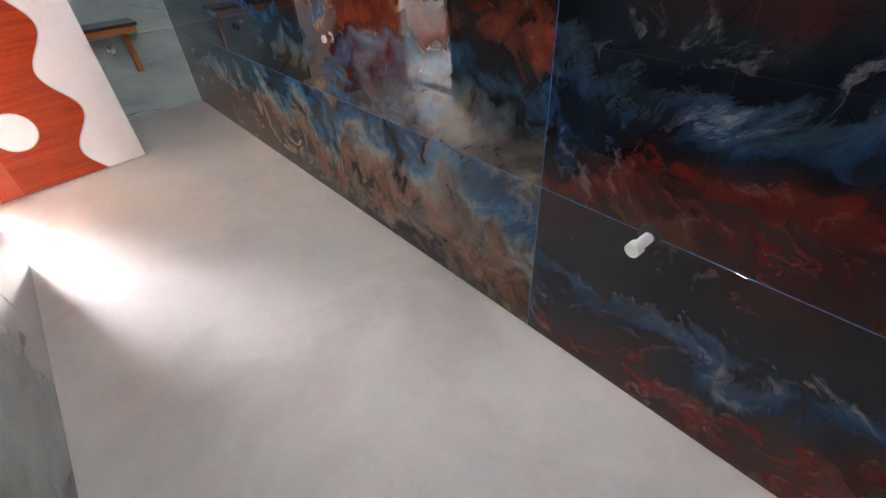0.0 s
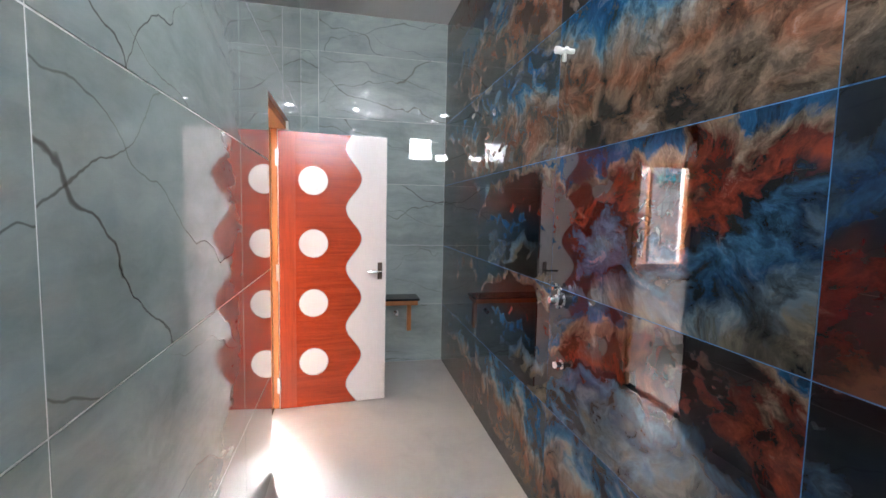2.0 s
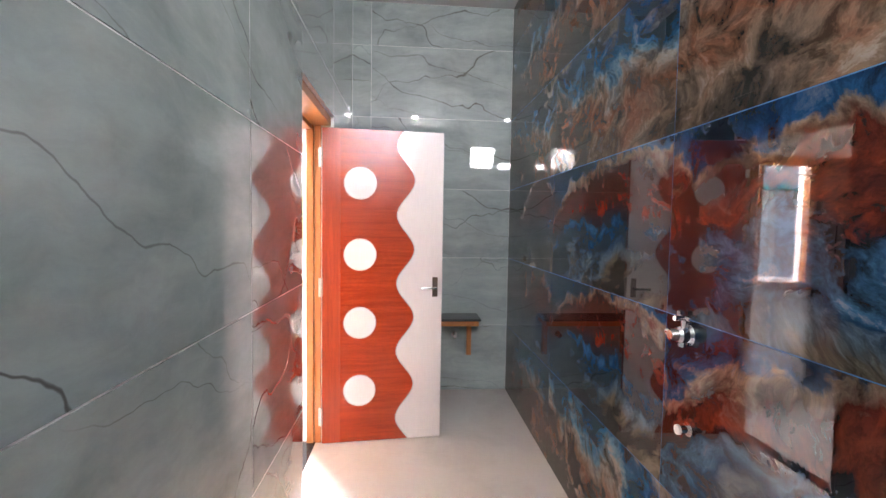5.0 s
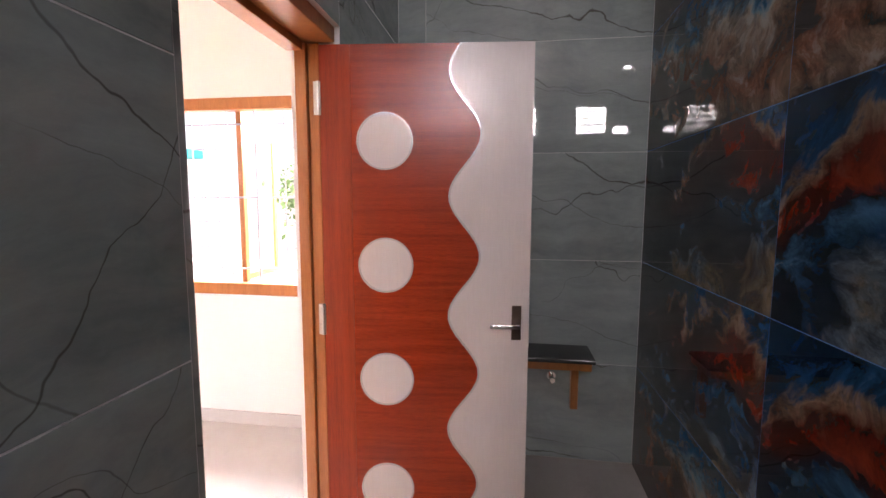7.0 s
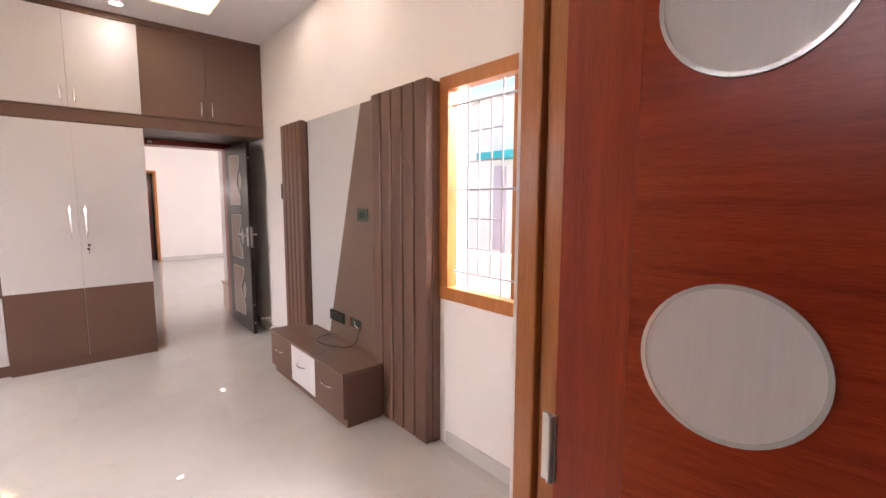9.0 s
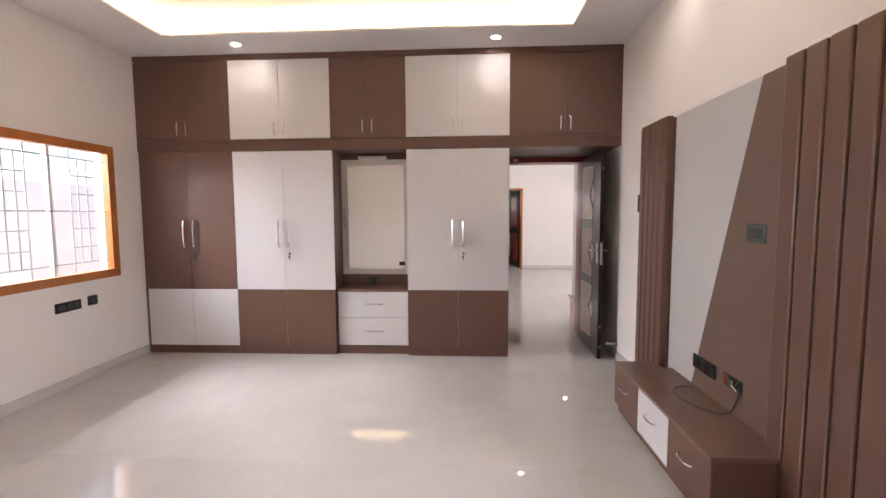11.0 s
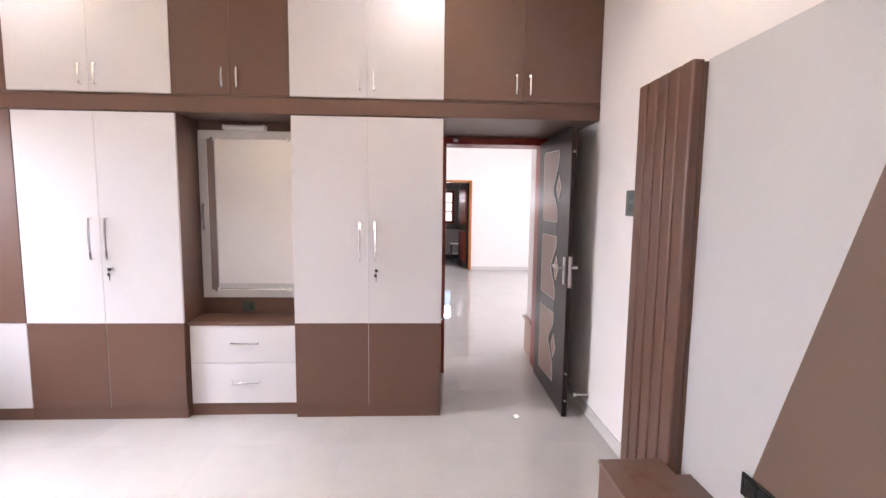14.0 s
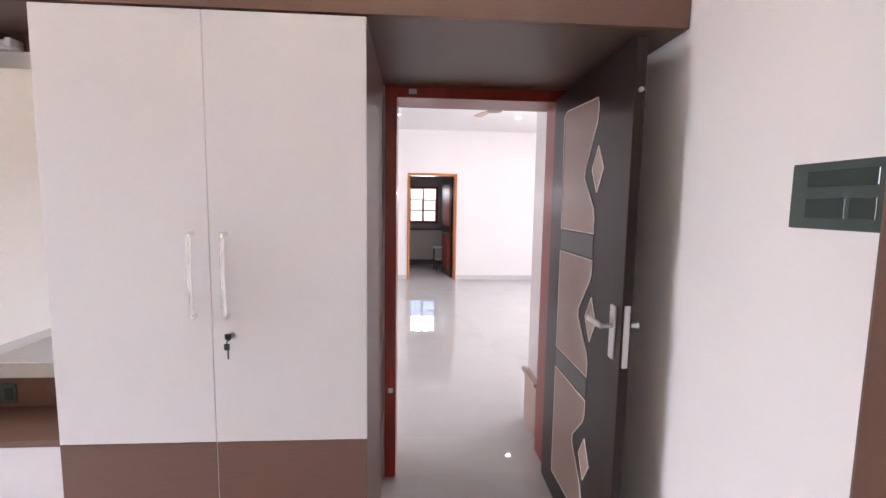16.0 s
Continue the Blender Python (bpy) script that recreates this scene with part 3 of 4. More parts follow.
# ---- bathroom fittings ----
shelf = thing("wall_shelf", (0.36, YF, 0.684), "black granite shelf on a teak bracket frame", "shelf")
SW = 1.141 - 0.36
part("top", boxm(0, SW, -0.255, 0, -0.02, 0, 0.003), M_GRANITE, shelf, "polished black granite top")
part("apron", boxm(0.0, SW - 0.015, -0.235, -0.205, -0.065, -0.02, 0.003), M_TEAK, shelf)
for q in (0.0, SW - 0.055):
    part("side_rail", boxm(q, q + 0.04, -0.205, -0.0, -0.065, -0.02, 0.003), M_TEAK, shelf)
    part("bracket_leg", boxm(q - 0.035, q + 0.005, -0.05, 0, -0.36, -0.065, 0.003), M_TEAK, shelf)

tap = thing("wall_tap", (0.945, YF, 0.50), "small chrome angle valve below the shelf", "tap")
tb = rod(bmesh.new(), (0, 0, 0), (0, -0.008, 0), 0.025)
rod(tb, (0, 0, 0), (0, -0.06, 0), 0.011)
rod(tb, (0, -0.05, 0), (0, -0.05, -0.03), 0.009)
part("valve_body", tb, M_CHROME, tap, "", True)
part("knob", rod(bmesh.new(), (0, -0.06, 0), (0, -0.085, 0), 0.015, 8), M_CHROME, tap)

RY = 2.165
mixer = thing("shower_mixer", (XR, RY, 1.125), "compact chrome wall mixer with a lever and a round knob", "tap")
mb = rod(bmesh.new(), (0, 0, 0), (-0.034, 0, 0), 0.026, 20)
rod(mb, (-0.034, 0, 0), (-0.042, 0, 0), 0.026, 20, 0.021)
rod(mb, (-0.018, 0, 0.01), (-0.018, 0, 0.044), 0.010, 12)
rod(mb, (-0.018, 0, -0.01), (-0.022, 0.004, -0.038), 0.011, 12)
part("mixer_body", mb, M_CHROME, mixer, "", True)
part("flange", rod(bmesh.new(), (0, 0, 0), (-0.007, 0, 0), 0.036, 24), M_CHROME, mixer, "", True)
part("cap", rod(bmesh.new(), (-0.042, 0, 0), (-0.066, 0, 0), 0.019, 18, 0.015), M_CHROME, mixer, "polished round cap", True)
kb = rod(bmesh.new(), (-0.030, 0.02, 0), (-0.030, 0.058, -0.004), 0.008, 10)
rod(kb, (-0.030, 0.05, -0.004), (-0.030, 0.066, -0.006), 0.012, 12)
part("side_knob", kb, M_CHROME, mixer, "", True)
tl = rod(bmesh.new(), (0.0, 0.0, 0.050), (-0.055, -0.006, 0.053), 0.008, 10)
rod(tl, (-0.018, -0.03, 0.052), (-0.018, 0.03, 0.052), 0.007, 10)
rod(tl, (-0.018, 0.024, 0.046), (-0.018, 0.03, 0.068), 0.007, 10)
part("lever", tl, M_CHROME, mixer, "", True)

low = thing("bib_tap", (XR, RY - 0.02, 0.835), "short open chrome outlet nipple on the tiled wall", "tap")
part("flange", rod(bmesh.new(), (0, 0, 0), (-0.006, 0, 0), 0.022, 18), M_CHROME, low, "", True)
part("nipple", rod(bmesh.new(), (-0.006, 0, 0), (-0.034, 0, 0), 0.012, 14), M_CHROME, low, "", True)
part("rim", rod(bmesh.new(), (-0.034, 0, 0), (-0.042, 0, 0), 0.015, 14), M_PVC, low, "white thread cap", True)

arm = thing("shower_outlet", (XR, RY, 2.195), "capped white plastic shower outlet", "pipe")
ab = rod(bmesh.new(), (0, 0, 0), (-0.07, 0, 0), 0.011)
rod(ab, (-0.065, 0, 0), (-0.085, 0, 0), 0.015)
part("outlet_pipe", ab, M_PVC, arm, "", True)
part("wing", boxm(-0.055, -0.039, -0.034, 0.034, -0.006, 0.006, 0.003), M_PVC, arm)
part("clip", boxm(-0.05, -0.035, -0.008, 0.008, -0.045, 0.0, 0.003), M_STEEL, arm)

stub = thing("pipe_stub", (XR, 0.763, 0.572), "white plastic pipe stub with a dark surround", "pipe")
# the hole's shade is a black disc on the tile, nothing is cut
part("surround", rod(bmesh.new(), (0.003, 0.0, 0.006), (-0.003, 0.0, 0.006), 0.03, 14), M_BLACK, stub, "black disc for the shade in the hole")
sb = rod(bmesh.new(), (0, 0, 0), (-0.055, 0.004, -0.006), 0.014)
rod(sb, (-0.045, 0.003, -0.005), (-0.068, 0.005, -0.007), 0.019)
part("pipe", sb, M_PVC, stub, "", True)

hook = thing("ceiling_hook", (0.786, 3.06, ZC), "small white ceiling rose with a wire end", "fixture")
part("rose", rod(bmesh.new(), (0, 0, 0), (0, 0, -0.012), 0.022, 16), M_PVC, hook, "", True)
part("wire", tube(bmesh.new(), [(0, 0, -0.012), (0.008, 0, -0.05), (-0.004, 0.004, -0.075)], 0.003), M_PVC, hook)

led = thing("ceiling_lamp", (0.62, 0.92, ZC), "small round white led ceiling lamp, lit", "lamp")
part("housing", rod(bmesh.new(), (0, 0, 0), (0, 0, -0.03), 0.06, 24), M_PVC, led, "", True)
part("diffuser", rod(bmesh.new(), (0, 0, -0.03), (0, 0, -0.036), 0.045, 24), M_LED, led, "lit led diffuser")

jb = thing("junction_box", (XL, 3.12, 2.97), "white plastic box on the tiles above the door", "fixture")
part("cover", boxm(0, 0.02, -0.018, 0.018, -0.055, 0.055, 0.004), M_PVC, jb)
part("rim", boxm(0, 0.006, -0.022, 0.022, -0.06, 0.06, 0.002), M_PVC, jb)


# ---- wardrobe wall ----
WF = -4.50


def bow_handle(parent, y, z0, z1, x, across=False, r=0.0085, depth=0.034):
    """A chrome bow handle, upright or lying."""
    bm = bmesh.new()
    L = z1 - z0
    prof = [(0.03, 0.0), (0.03, 0.5), (0.035, 0.68), (0.07, 0.78), (0.25, 0.92), (0.5, 1.0), (0.75, 0.92), (0.93, 0.78), (0.965, 0.68), (0.97, 0.5), (0.97, 0.0)]
    pts = [(x + d * depth, y, z0 + s * L) if not across else (x + d * depth, z0 + s * L, y) for s, d in prof]
    tube(bm, pts, r, 8)
    return part("handle", bm, M_CHROME, parent, "chrome bow handle", True)


def wardrobe(name, y0, y1, upper, lower, label, lock=True):
    w = thing(name, (WF, y0, 0), label, "wardrobe", "wardrobe units")
    L = y1 - y0
    part("plinth", boxm(-0.80, -0.012, 0.002, L - 0.002, 0, 0.085), M_BROWN, w)
    part("carcass", boxm(-0.80, -0.020, 0.002, L - 0.002, 0.085, 2.105), M_BROWN, w)
    # strip coloured as the shade in the door gap: ebony on brown, grey on white
    part("edge_strip", boxm(-0.019, -0.003, L / 2 - 0.0015, L / 2 + 0.0015, 0.088, 2.098), M_GREY if upper is M_WHITE else M_EBONY, w)
    for i in (0, 1):
        a, b = i * L / 2 + 0.0015, (i + 1) * L / 2 - 0.0015
        d = part("door", boxm(-0.019, 0, a, b, 0.686, 2.098, 0.0015), upper, w)
        part("lower_panel", boxm(-0.019, 0, a, b, 0.088, 0.6845, 0.0015), lower, d)
        y = L / 2 + (-0.052 if i == 0 else 0.052)
        bow_handle(d, y, 1.12, 1.41, 0.0)
        if lock and i == 1:
            lk = rod(bmesh.new(), (0, y + 0.01, 1.06), (0.012, y + 0.01, 1.06), 0.012, 14)
            lk = part("lock", lk, M_STEEL, d, "small round key lock", True)
            key = boxm(0.012, 0.03, y + 0.008, y + 0.012, 1.05, 1.07)
            box(key, 0.020, 0.027, y - 0.004, y + 0.016, 1.052, 1.072, 0.003)
            part("key", key, M_BLACK, lk, "black plastic key head")
            spare = rod(bmesh.new(), (0.024, y + 0.004, 1.052), (0.020, y, 1.035), 0.002, 6)
            box(spare, 0.016, 0.023, y - 0.009, y + 0.009, 1.015, 1.037, 0.003)
            box(spare, 0.018, 0.020, y + 0.001, y + 0.006, 0.985, 1.015)
            part("spare_key", spare, M_BLACK, lk, "hanging black key")
    return w


wardrobe("wardrobe", -0.062, 0.906, M_BROWN, M_WHITE, "tall wardrobe with brown doors above white panels")
wardrobe("wardrobe", 0.908, 1.943, M_WHITE, M_BROWN, "tall wardrobe with white doors above brown panels")
wardrobe("wardrobe", 2.692, 3.713, M_WHITE, M_BROWN, "tall wardrobe with white doors above brown panels by the door")
solid("filler_strip", boxm(-0.8, -0.02, 0, 0.036, 0, 2.105), M_BROWN, "brown laminate filler strip beside the wardrobe", "panel", at=(WF, -0.0995, 0))

# dressing niche with mirror and drawers
dr = thing("dressing_unit", (WF, 1.945, 0), "dressing unit with two white drawers below a mirror niche", "dresser")
NL = 2.690 - 1.945
part("plinth", boxm(-0.80, -0.06, 0, NL, 0, 0.09), M_BROWN, dr)
part("carcass", boxm(-0.80, -0.062, 0, NL, 0.09, 0.66), M_BROWN, dr)
part("counter", boxm(-0.30, -0.035, 0, NL, 0.66, 0.685, 0.002), M_BROWN, dr)
part("back_panel", boxm(-0.32, -0.30, 0, NL, 0.66, 2.105), M_BROWN, dr)
for z0, z1 in ((0.095, 0.386), (0.39, 0.657)):
    d = part("drawer", boxm(-0.061, -0.042, 0.012, NL - 0.004, z0, z1, 0.0015), M_WHITE, dr)
    bow_handle(d, (z0 + z1) / 2 + 0.01, 0.285, 0.49, -0.042, True, 0.006, 0.028)

mir = thing("mirror", (WF - 0.30, 1.948, 0.81), "mirror door in a silver frame with corner clips", "mirror")
ML, MH = 0.738, 1.225
fr = bmesh.new()
for a in ((0, ML, 0, 0.06), (0, ML, MH - 0.06, MH), (0, 0.06, 0.06, MH - 0.06), (ML - 0.06, ML, 0.06, MH - 0.06)):
    box(fr, 0, 0.022, a[0], a[1], a[2], a[3], 0.002)
part("frame", fr, M_ALU, mir, "satin silver frame")
part("glass", boxm(0.003, 0.018, 0.058, ML - 0.058, 0.058, MH - 0.058), M_MIRROR, mir, "mirror glass")
for q, z in ((0.10, 0.06), (ML - 0.10, 0.06), (0.10, MH - 0.06), (ML - 0.10, MH - 0.06)):
    part("clip", rod(bmesh.new(), (0.018, q, z), (0.028, q, z), 0.013, 14), M_CHROME, mir, "", True)
bow_handle(mir, 0.032, 0.50, 0.70, 0.022, False, 0.006, 0.026)
tl = thing("tube_light", (WF - 0.30, 2.14, 2.055), "short white tube light above the mirror", "lamp")
part("body", boxm(0, 0.035, 0, 0.30, -0.018, 0.018, 0.006), M_PVC, tl)
part("tube", rod(bmesh.new(), (0.045, 0.02, 0), (0.045, 0.28, 0), 0.012, 12), M_PVC, tl, "", True)
part("end_cap", boxm(0.03, 0.06, 0.0, 0.02, -0.016, 0.016, 0.003), M_PVC, tl)
part("end_cap", boxm(0.03, 0.06, 0.28, 0.30, -0.016, 0.016, 0.003), M_PVC, tl)
ms = thing("socket", (WF - 0.30, 2.27, 0.74), "dark socket plate under the mirror", "socket")
part("plate", boxm(0, 0.008, -0.045, 0.045, -0.04, 0.04, 0.003), M_SWITCH, ms)
part("switch_key", boxm(0.008, 0.012, 0.005, 0.035, -0.025, 0.025, 0.002), M_SWITCHKEY, ms)

# band, lofts and fascia
pb = thing("pelmet_band", (WF, -0.098, 2.107), "long brown laminate band above the wardrobes", "panel")
part("face_board", boxm(-0.022, -0.004, 0, 4.885, 0.0, 0.100, 0.002), M_BROWN, pb)
part("lip", boxm(-0.022, 0.0, 0, 4.885, 0.1015, 0.112, 0.002), M_BROWN, pb)
part("soffit_board", boxm(-0.85, -0.0235, 0, 4.885, 0.0, 0.110), M_BROWNH, pb, "brown underside board")
tf = thing("top_fascia", (WF, -0.098, 3.0015), "dark brown fascia strip under the ceiling", "panel")
part("face_board", boxm(-0.022, -0.004, 0, 4.885, 0.004, 0.057, 0.001), M_BROWN, tf)
part("backing", boxm(-0.84, -0.0235, 0, 4.885, 0, 0.057), M_BROWN, tf)
LOFT = [(-0.098, 0.893, M_BROWN), (0.893, 1.925, M_WHITE), (1.925, 2.689, M_BROWN), (2.689, 3.712, M_WHITE), (3.712, 4.787, M_BROWN)]
for y0, y1, mt in LOFT:
    word = "brown" if mt is M_BROWN else "white"
    w = thing("loft_cabinet", (WF, y0, 2.2195), f"overhead loft cabinet with two {word} laminate doors", "cabinet", "loft cabinets")
    L = y1 - y0
    part("carcass", boxm(-0.84, -0.024, 0.002, L - 0.002, 0, 0.780), M_BROWN, w)
    for i in (0, 1):
        a, b = i * L / 2 + 0.001, (i + 1) * L / 2 - 0.001
        d = part("door", boxm(-0.023, -0.006, a, b, 0.004, 0.780, 0.0012), mt, w)
        bow_handle(d, L / 2 + (-0.047 if i == 0 else 0.047), 0.045, 0.178, -0.006, False, 0.007, 0.028)

# ---- entrance door of the bedroom ----
fr2 = thing("door_frame", (BX0, 3.72, 0), "mahogany red door frame of the bedroom", "door frame", "", "structure")
for nm, a in (("jamb", (-0.225, 0.02, 0, 0.06, 0, 2.12)), ("jamb", (-0.225, 0.02, 0.91, 0.97, 0, 2.12)), ("head", (-0.225, 0.02, 0.06, 0.91, 2.045, 2.105))):
    part(nm, boxm(*a, 0.004), M_MAHOG, fr2)
for z in (0.5, 2.075):
    part("bolt_keep", boxm(0.02, 0.026, 0.02 if z < 1 else 0.12, 0.045 if z < 1 else 0.16, z - 0.012, z + 0.012), M_STEEL, fr2)

bd = thing("bedroom_door", (-5.325, 4.6, 0.01), "open black wood door with beige inlays and diamonds", "door", turn=-1.0)
BL, BH = 0.87, 2.045
part("core", boxm(0, BL, 0.0, 0.036, 0, BH, 0.002), M_EBONY, bd)
OUT1 = [(0.185, 1.39), (0.168, 1.925), (0.205, 1.945), (0.57, 1.925), (0.585, 1.89), (0.575, 1.83), (0.47, 1.655), (0.465, 1.615), (0.575, 1.49), (0.586, 1.455), (0.588, 1.39)]
OUT2 = [(0.185, 1.28), (0.588, 1.28), (0.586, 1.225), (0.57, 1.19), (0.465, 1.06), (0.462, 1.02), (0.57, 0.90), (0.588, 0.86), (0.588, 0.795), (0.185, 0.795)]
OUT3 = [(0.185, 0.69), (0.588, 0.69), (0.586, 0.63), (0.57, 0.59), (0.462, 0.48), (0.458, 0.44), (0.57, 0.31), (0.59, 0.26), (0.60, 0.16), (0.19, 0.135)]
for o in (OUT1, OUT2, OUT3):
    inl = part("inlay_panel", prism(bmesh.new(), o, -0.002, 0.001), M_BEIGE, bd, "beige wood inlay")
    part("border", outline(bmesh.new(), o, 0.006, -0.0035, 0.001), M_CREAM, inl, "cream border line")
for za, zb in ((1.29, 1.38), (0.70, 0.785)):
    part("inlay_strip", boxm(0.185, 0.588, -0.002, 0.001, za, zb), M_SLATEIN, bd, "slate grey strip")
for zc in (1.645, 1.04, 0.44):
    dia = [(0.545, zc), (0.60, zc + 0.09), (0.655, zc), (0.60, zc - 0.09)]
    p = part("diamond", prism(bmesh.new(), dia, -0.002, 0.001), M_BEIGE, bd, "beige diamond inlay")
    part("border", outline(bmesh.new(), dia, 0.006, -0.0035, 0.001), M_CREAM, p, "cream border line")
for face in (-1, 1):
    y = 0.0 if face < 0 else 0.036
    hp = part("handle_plate", boxm(0.79, 0.832, *sorted((y, y + face * 0.008)), 0.955, 1.15, 0.003), M_STEEL, bd, "satin steel handle plate")
    lv = rod(bmesh.new(), (0.812, y, 1.075), (0.812, y + face * 0.05, 1.075), 0.009)
    box(lv, 0.69, 0.82, *sorted((y + face * 0.042, y + face * 0.056)), 1.065, 1.087, 0.005)
    part("lever", lv, M_STEEL, hp, "steel lever", True)
part("latch_plate", boxm(BL, BL + 0.003, 0.008, 0.028, 0.94, 1.16), M_STEEL, bd)
for z in (0.12, 0.32, 1.88):
    part("stud", rod(bmesh.new(), (BL - 0.004, 0.018, z), (BL + 0.012, 0.018, z), 0.008, 10), M_STEEL, bd, "", True)

stp = thing("door_stopper", (-4.505, BY1 - 0.012, 0.15), "chrome door stopper on the wall", "door stopper")
part("rod", rod(bmesh.new(), (0, 0.012, 0), (0, -0.075, 0), 0.007), M_STEEL, stp, "", True)
part("tip", rod(bmesh.new(), (0, -0.075, 0), (0, -0.095, 0), 0.013), M_PVC, stp, "white rubber tip", True)
part("flange", rod(bmesh.new(), (0, 0.012, 0), (0, 0.004, 0), 0.02, 16), M_STEEL, stp, "", True)

# ---- television wall ----
def slat_panel(name, x0, x1, count, z1, label):
    s = thing(name, (x0, BY1, 0), label, "wall panel", "slatted panels")
    L = x1 - x0
    part("backing", boxm(0, L, -0.055, 0, 0, z1 - 0.012), M_BROWN, s)
    pitch = L / count
    for i in range(count):
        b = boxm(i * pitch + 0.005, (i + 1) * pitch - (0.005 if i < count - 1 else 0), -0.108, -0.055, 0, z1, 0.010)
        part("slat", b, M_BROWN, s)
    return s


slat_panel("slatted_panel", -3.745, -3.285, 5, 2.13, "narrow brown slatted wall panel")
slat_panel("slatted_panel", -2.145, -1.557, 5, 2.13, "brown slatted wall panel beside the window")
tvp = thing("tv_back_panel", (-3.283, BY1, 0), "grey and brown flat television back panel", "wall panel")
PL, PZ0, PZ1 = -2.147 + 3.283, 0.0, 2.125
D = -0.042
t0, t1 = -2.928 + 3.283, -2.378 + 3.283
zb = 0.40
sl = (t1 - t0) / (PZ1 - zb)
part("backing", boxm(0, PL, -0.028, 0, PZ0, PZ1), M_BROWN, tvp)
part("grey_sheet", prism(bmesh.new(), [(0, PZ0), (t0 - sl * zb - 0.001, PZ0), (t1 - 0.001, PZ1), (0, PZ1)], D, -0.028), M_GREY, tvp, "pale grey laminate sheet")
part("brown_sheet", prism(bmesh.new(), [(t0 - sl * zb + 0.001, PZ0), (PL, PZ0), (PL, PZ1), (t1 + 0.001, PZ1)], D - 0.004, -0.028), M_BROWNH, tvp, "brown woven laminate sheet")

unit = thing("tv_unit", (-3.335, BY1, 0), "low brown television unit with one white drawer", "tv unit")
UL, UD = 1.30, BY1 - 4.387
part("plinth", boxm(0.02, UL - 0.0, -UD + 0.03, -0.115, 0, 0.06), M_BROWN, unit)
part("carcass", boxm(0.005, UL, -UD + 0.02, -0.115, 0.06, 0.345), M_BROWN, unit)
part("top", boxm(0, UL, -UD, -0.11, 0.345, 0.366, 0.002), M_STAINED, unit, "brown top with reddish stains")
part("top_rear", boxm(0.125, 1.185, -0.11, -0.047, 0.0, 0.366), M_BROWNH, unit)
for a, b, mt in ((0.006, 0.445, M_BROWN), (0.449, 0.872, M_WHITE), (0.876, UL - 0.002, M_BROWN)):
    d = part("drawer", boxm(a, b, -UD + 0.004, -UD + 0.02, 0.065, 0.342, 0.0015), mt, unit)
    bm = bmesh.new()
    c, yy = (a + b) / 2, -UD + 0.004
    pts = [(c - 0.065, yy, 0.235)] + [(c - 0.065 + 0.13 * i / 8, yy - 0.012 - 0.02 * (1 - (i / 4 - 1) ** 4), 0.235) for i in range(9)] + [(c + 0.065, yy, 0.235)]
    tube(bm, pts, 0.006, 8)
    part("handle", bm, M_CHROME, d, "chrome bow handle", True)


def plate(name, x, y, z, w, h, keys, label, ry=0):
    """A switch or socket plate on a wall facing -y."""
    p = thing(name, (x, y, z), label, name.replace("_", " "), turn=ry)
    part("plate", boxm(-w / 2, w / 2, -0.010, 0, -h / 2, h / 2, 0.003), M_SOCKET if name == "socket" else M_SWITCH, p)
    for a, b, c, d in keys:
        part("switch_key", boxm(a, b, -0.0135, -0.010, c, d, 0.0015), M_BLACK if name == "socket" else M_SWITCHKEY, p)
    return p


PY = BY1 + D - 0.004
plate("switch_plate", -2.365, PY, 1.352, 0.145, 0.092, [(-0.05, -0.005, -0.025, 0.025), (0.005, 0.05, -0.025, 0.025)], "grey glass switch plate on the brown panel")
plate("socket", -2.79, PY, 0.527, 0.245, 0.085, [(-0.10, -0.05, -0.025, 0.025), (-0.04, 0.03, -0.028, 0.028), (0.045, 0.10, -0.025, 0.025)], "dark triple socket plate above the unit")
plate("switch_plate", -3.905, BY1, 1.54, 0.26, 0.15, [(-0.085, 0.075, 0.02, 0.055), (-0.085, 0.01, -0.05, -0.005), (0.02, 0.075, -0.05, -0.005)], "large dark switch plate on the cream wall")
plate("socket", -3.60, BY0, 0.688, 0.245, 0.085, [(-0.10, -0.03, -0.025, 0.025), (-0.01, 0.04, -0.025, 0.025), (0.05, 0.10, -0.025, 0.025)], "black socket plate below the window", 180)
plate("socket", -3.845, BY0, 0.695, 0.10, 0.085, [(-0.035, 0.035, -0.025, 0.025)], "small black socket plate below the window", 180)
plate("socket", BX1 - 0.012, 1.9, 0.40, 0.13, 0.08, [(-0.05, 0.0, -0.025, 0.025), (0.01, 0.05, -0.025, 0.025)], "grey socket plate low on the partition wall", -90)

hole = thing("cable_outlet", (-2.502, PY, 0.532), "open cable outlet with loose coloured wires", "socket")
# no recess is cut; a black sheet paints the dark inside
part("cavity_shade", boxm(-0.085, 0.085, -0.002, 0.002, -0.035, 0.035), M_BLACK, hole, "flat black sheet for the shade inside the opening")
part("brick_edge", boxm(-0.083, -0.05, -0.004, 0.001, -0.03, 0.03), M_RAWBRICK, hole, "red masonry edge")
M_WGREEN, M_WWHITE = material("green_wire", (0.03, 0.22, 0.12), 0.4), material("white_wire", (0.7, 0.7, 0.68), 0.4)
for mt, zz, k in ((M_WGREEN, 0.01, 0.0), (M_WWHITE, -0.006, 0.02), (M_BLACK, 0.0, 0.035)):
    part("wire", tube(bmesh.new(), [(-0.03 + k, 0.0, zz + 0.015), (0.0 + k, -0.02, zz), (0.03 + k, -0.012, zz - 0.02), (0.05, -0.004, zz + 0.01 - k)], 0.004, 6), mt, hole)
cab = bmesh.new()
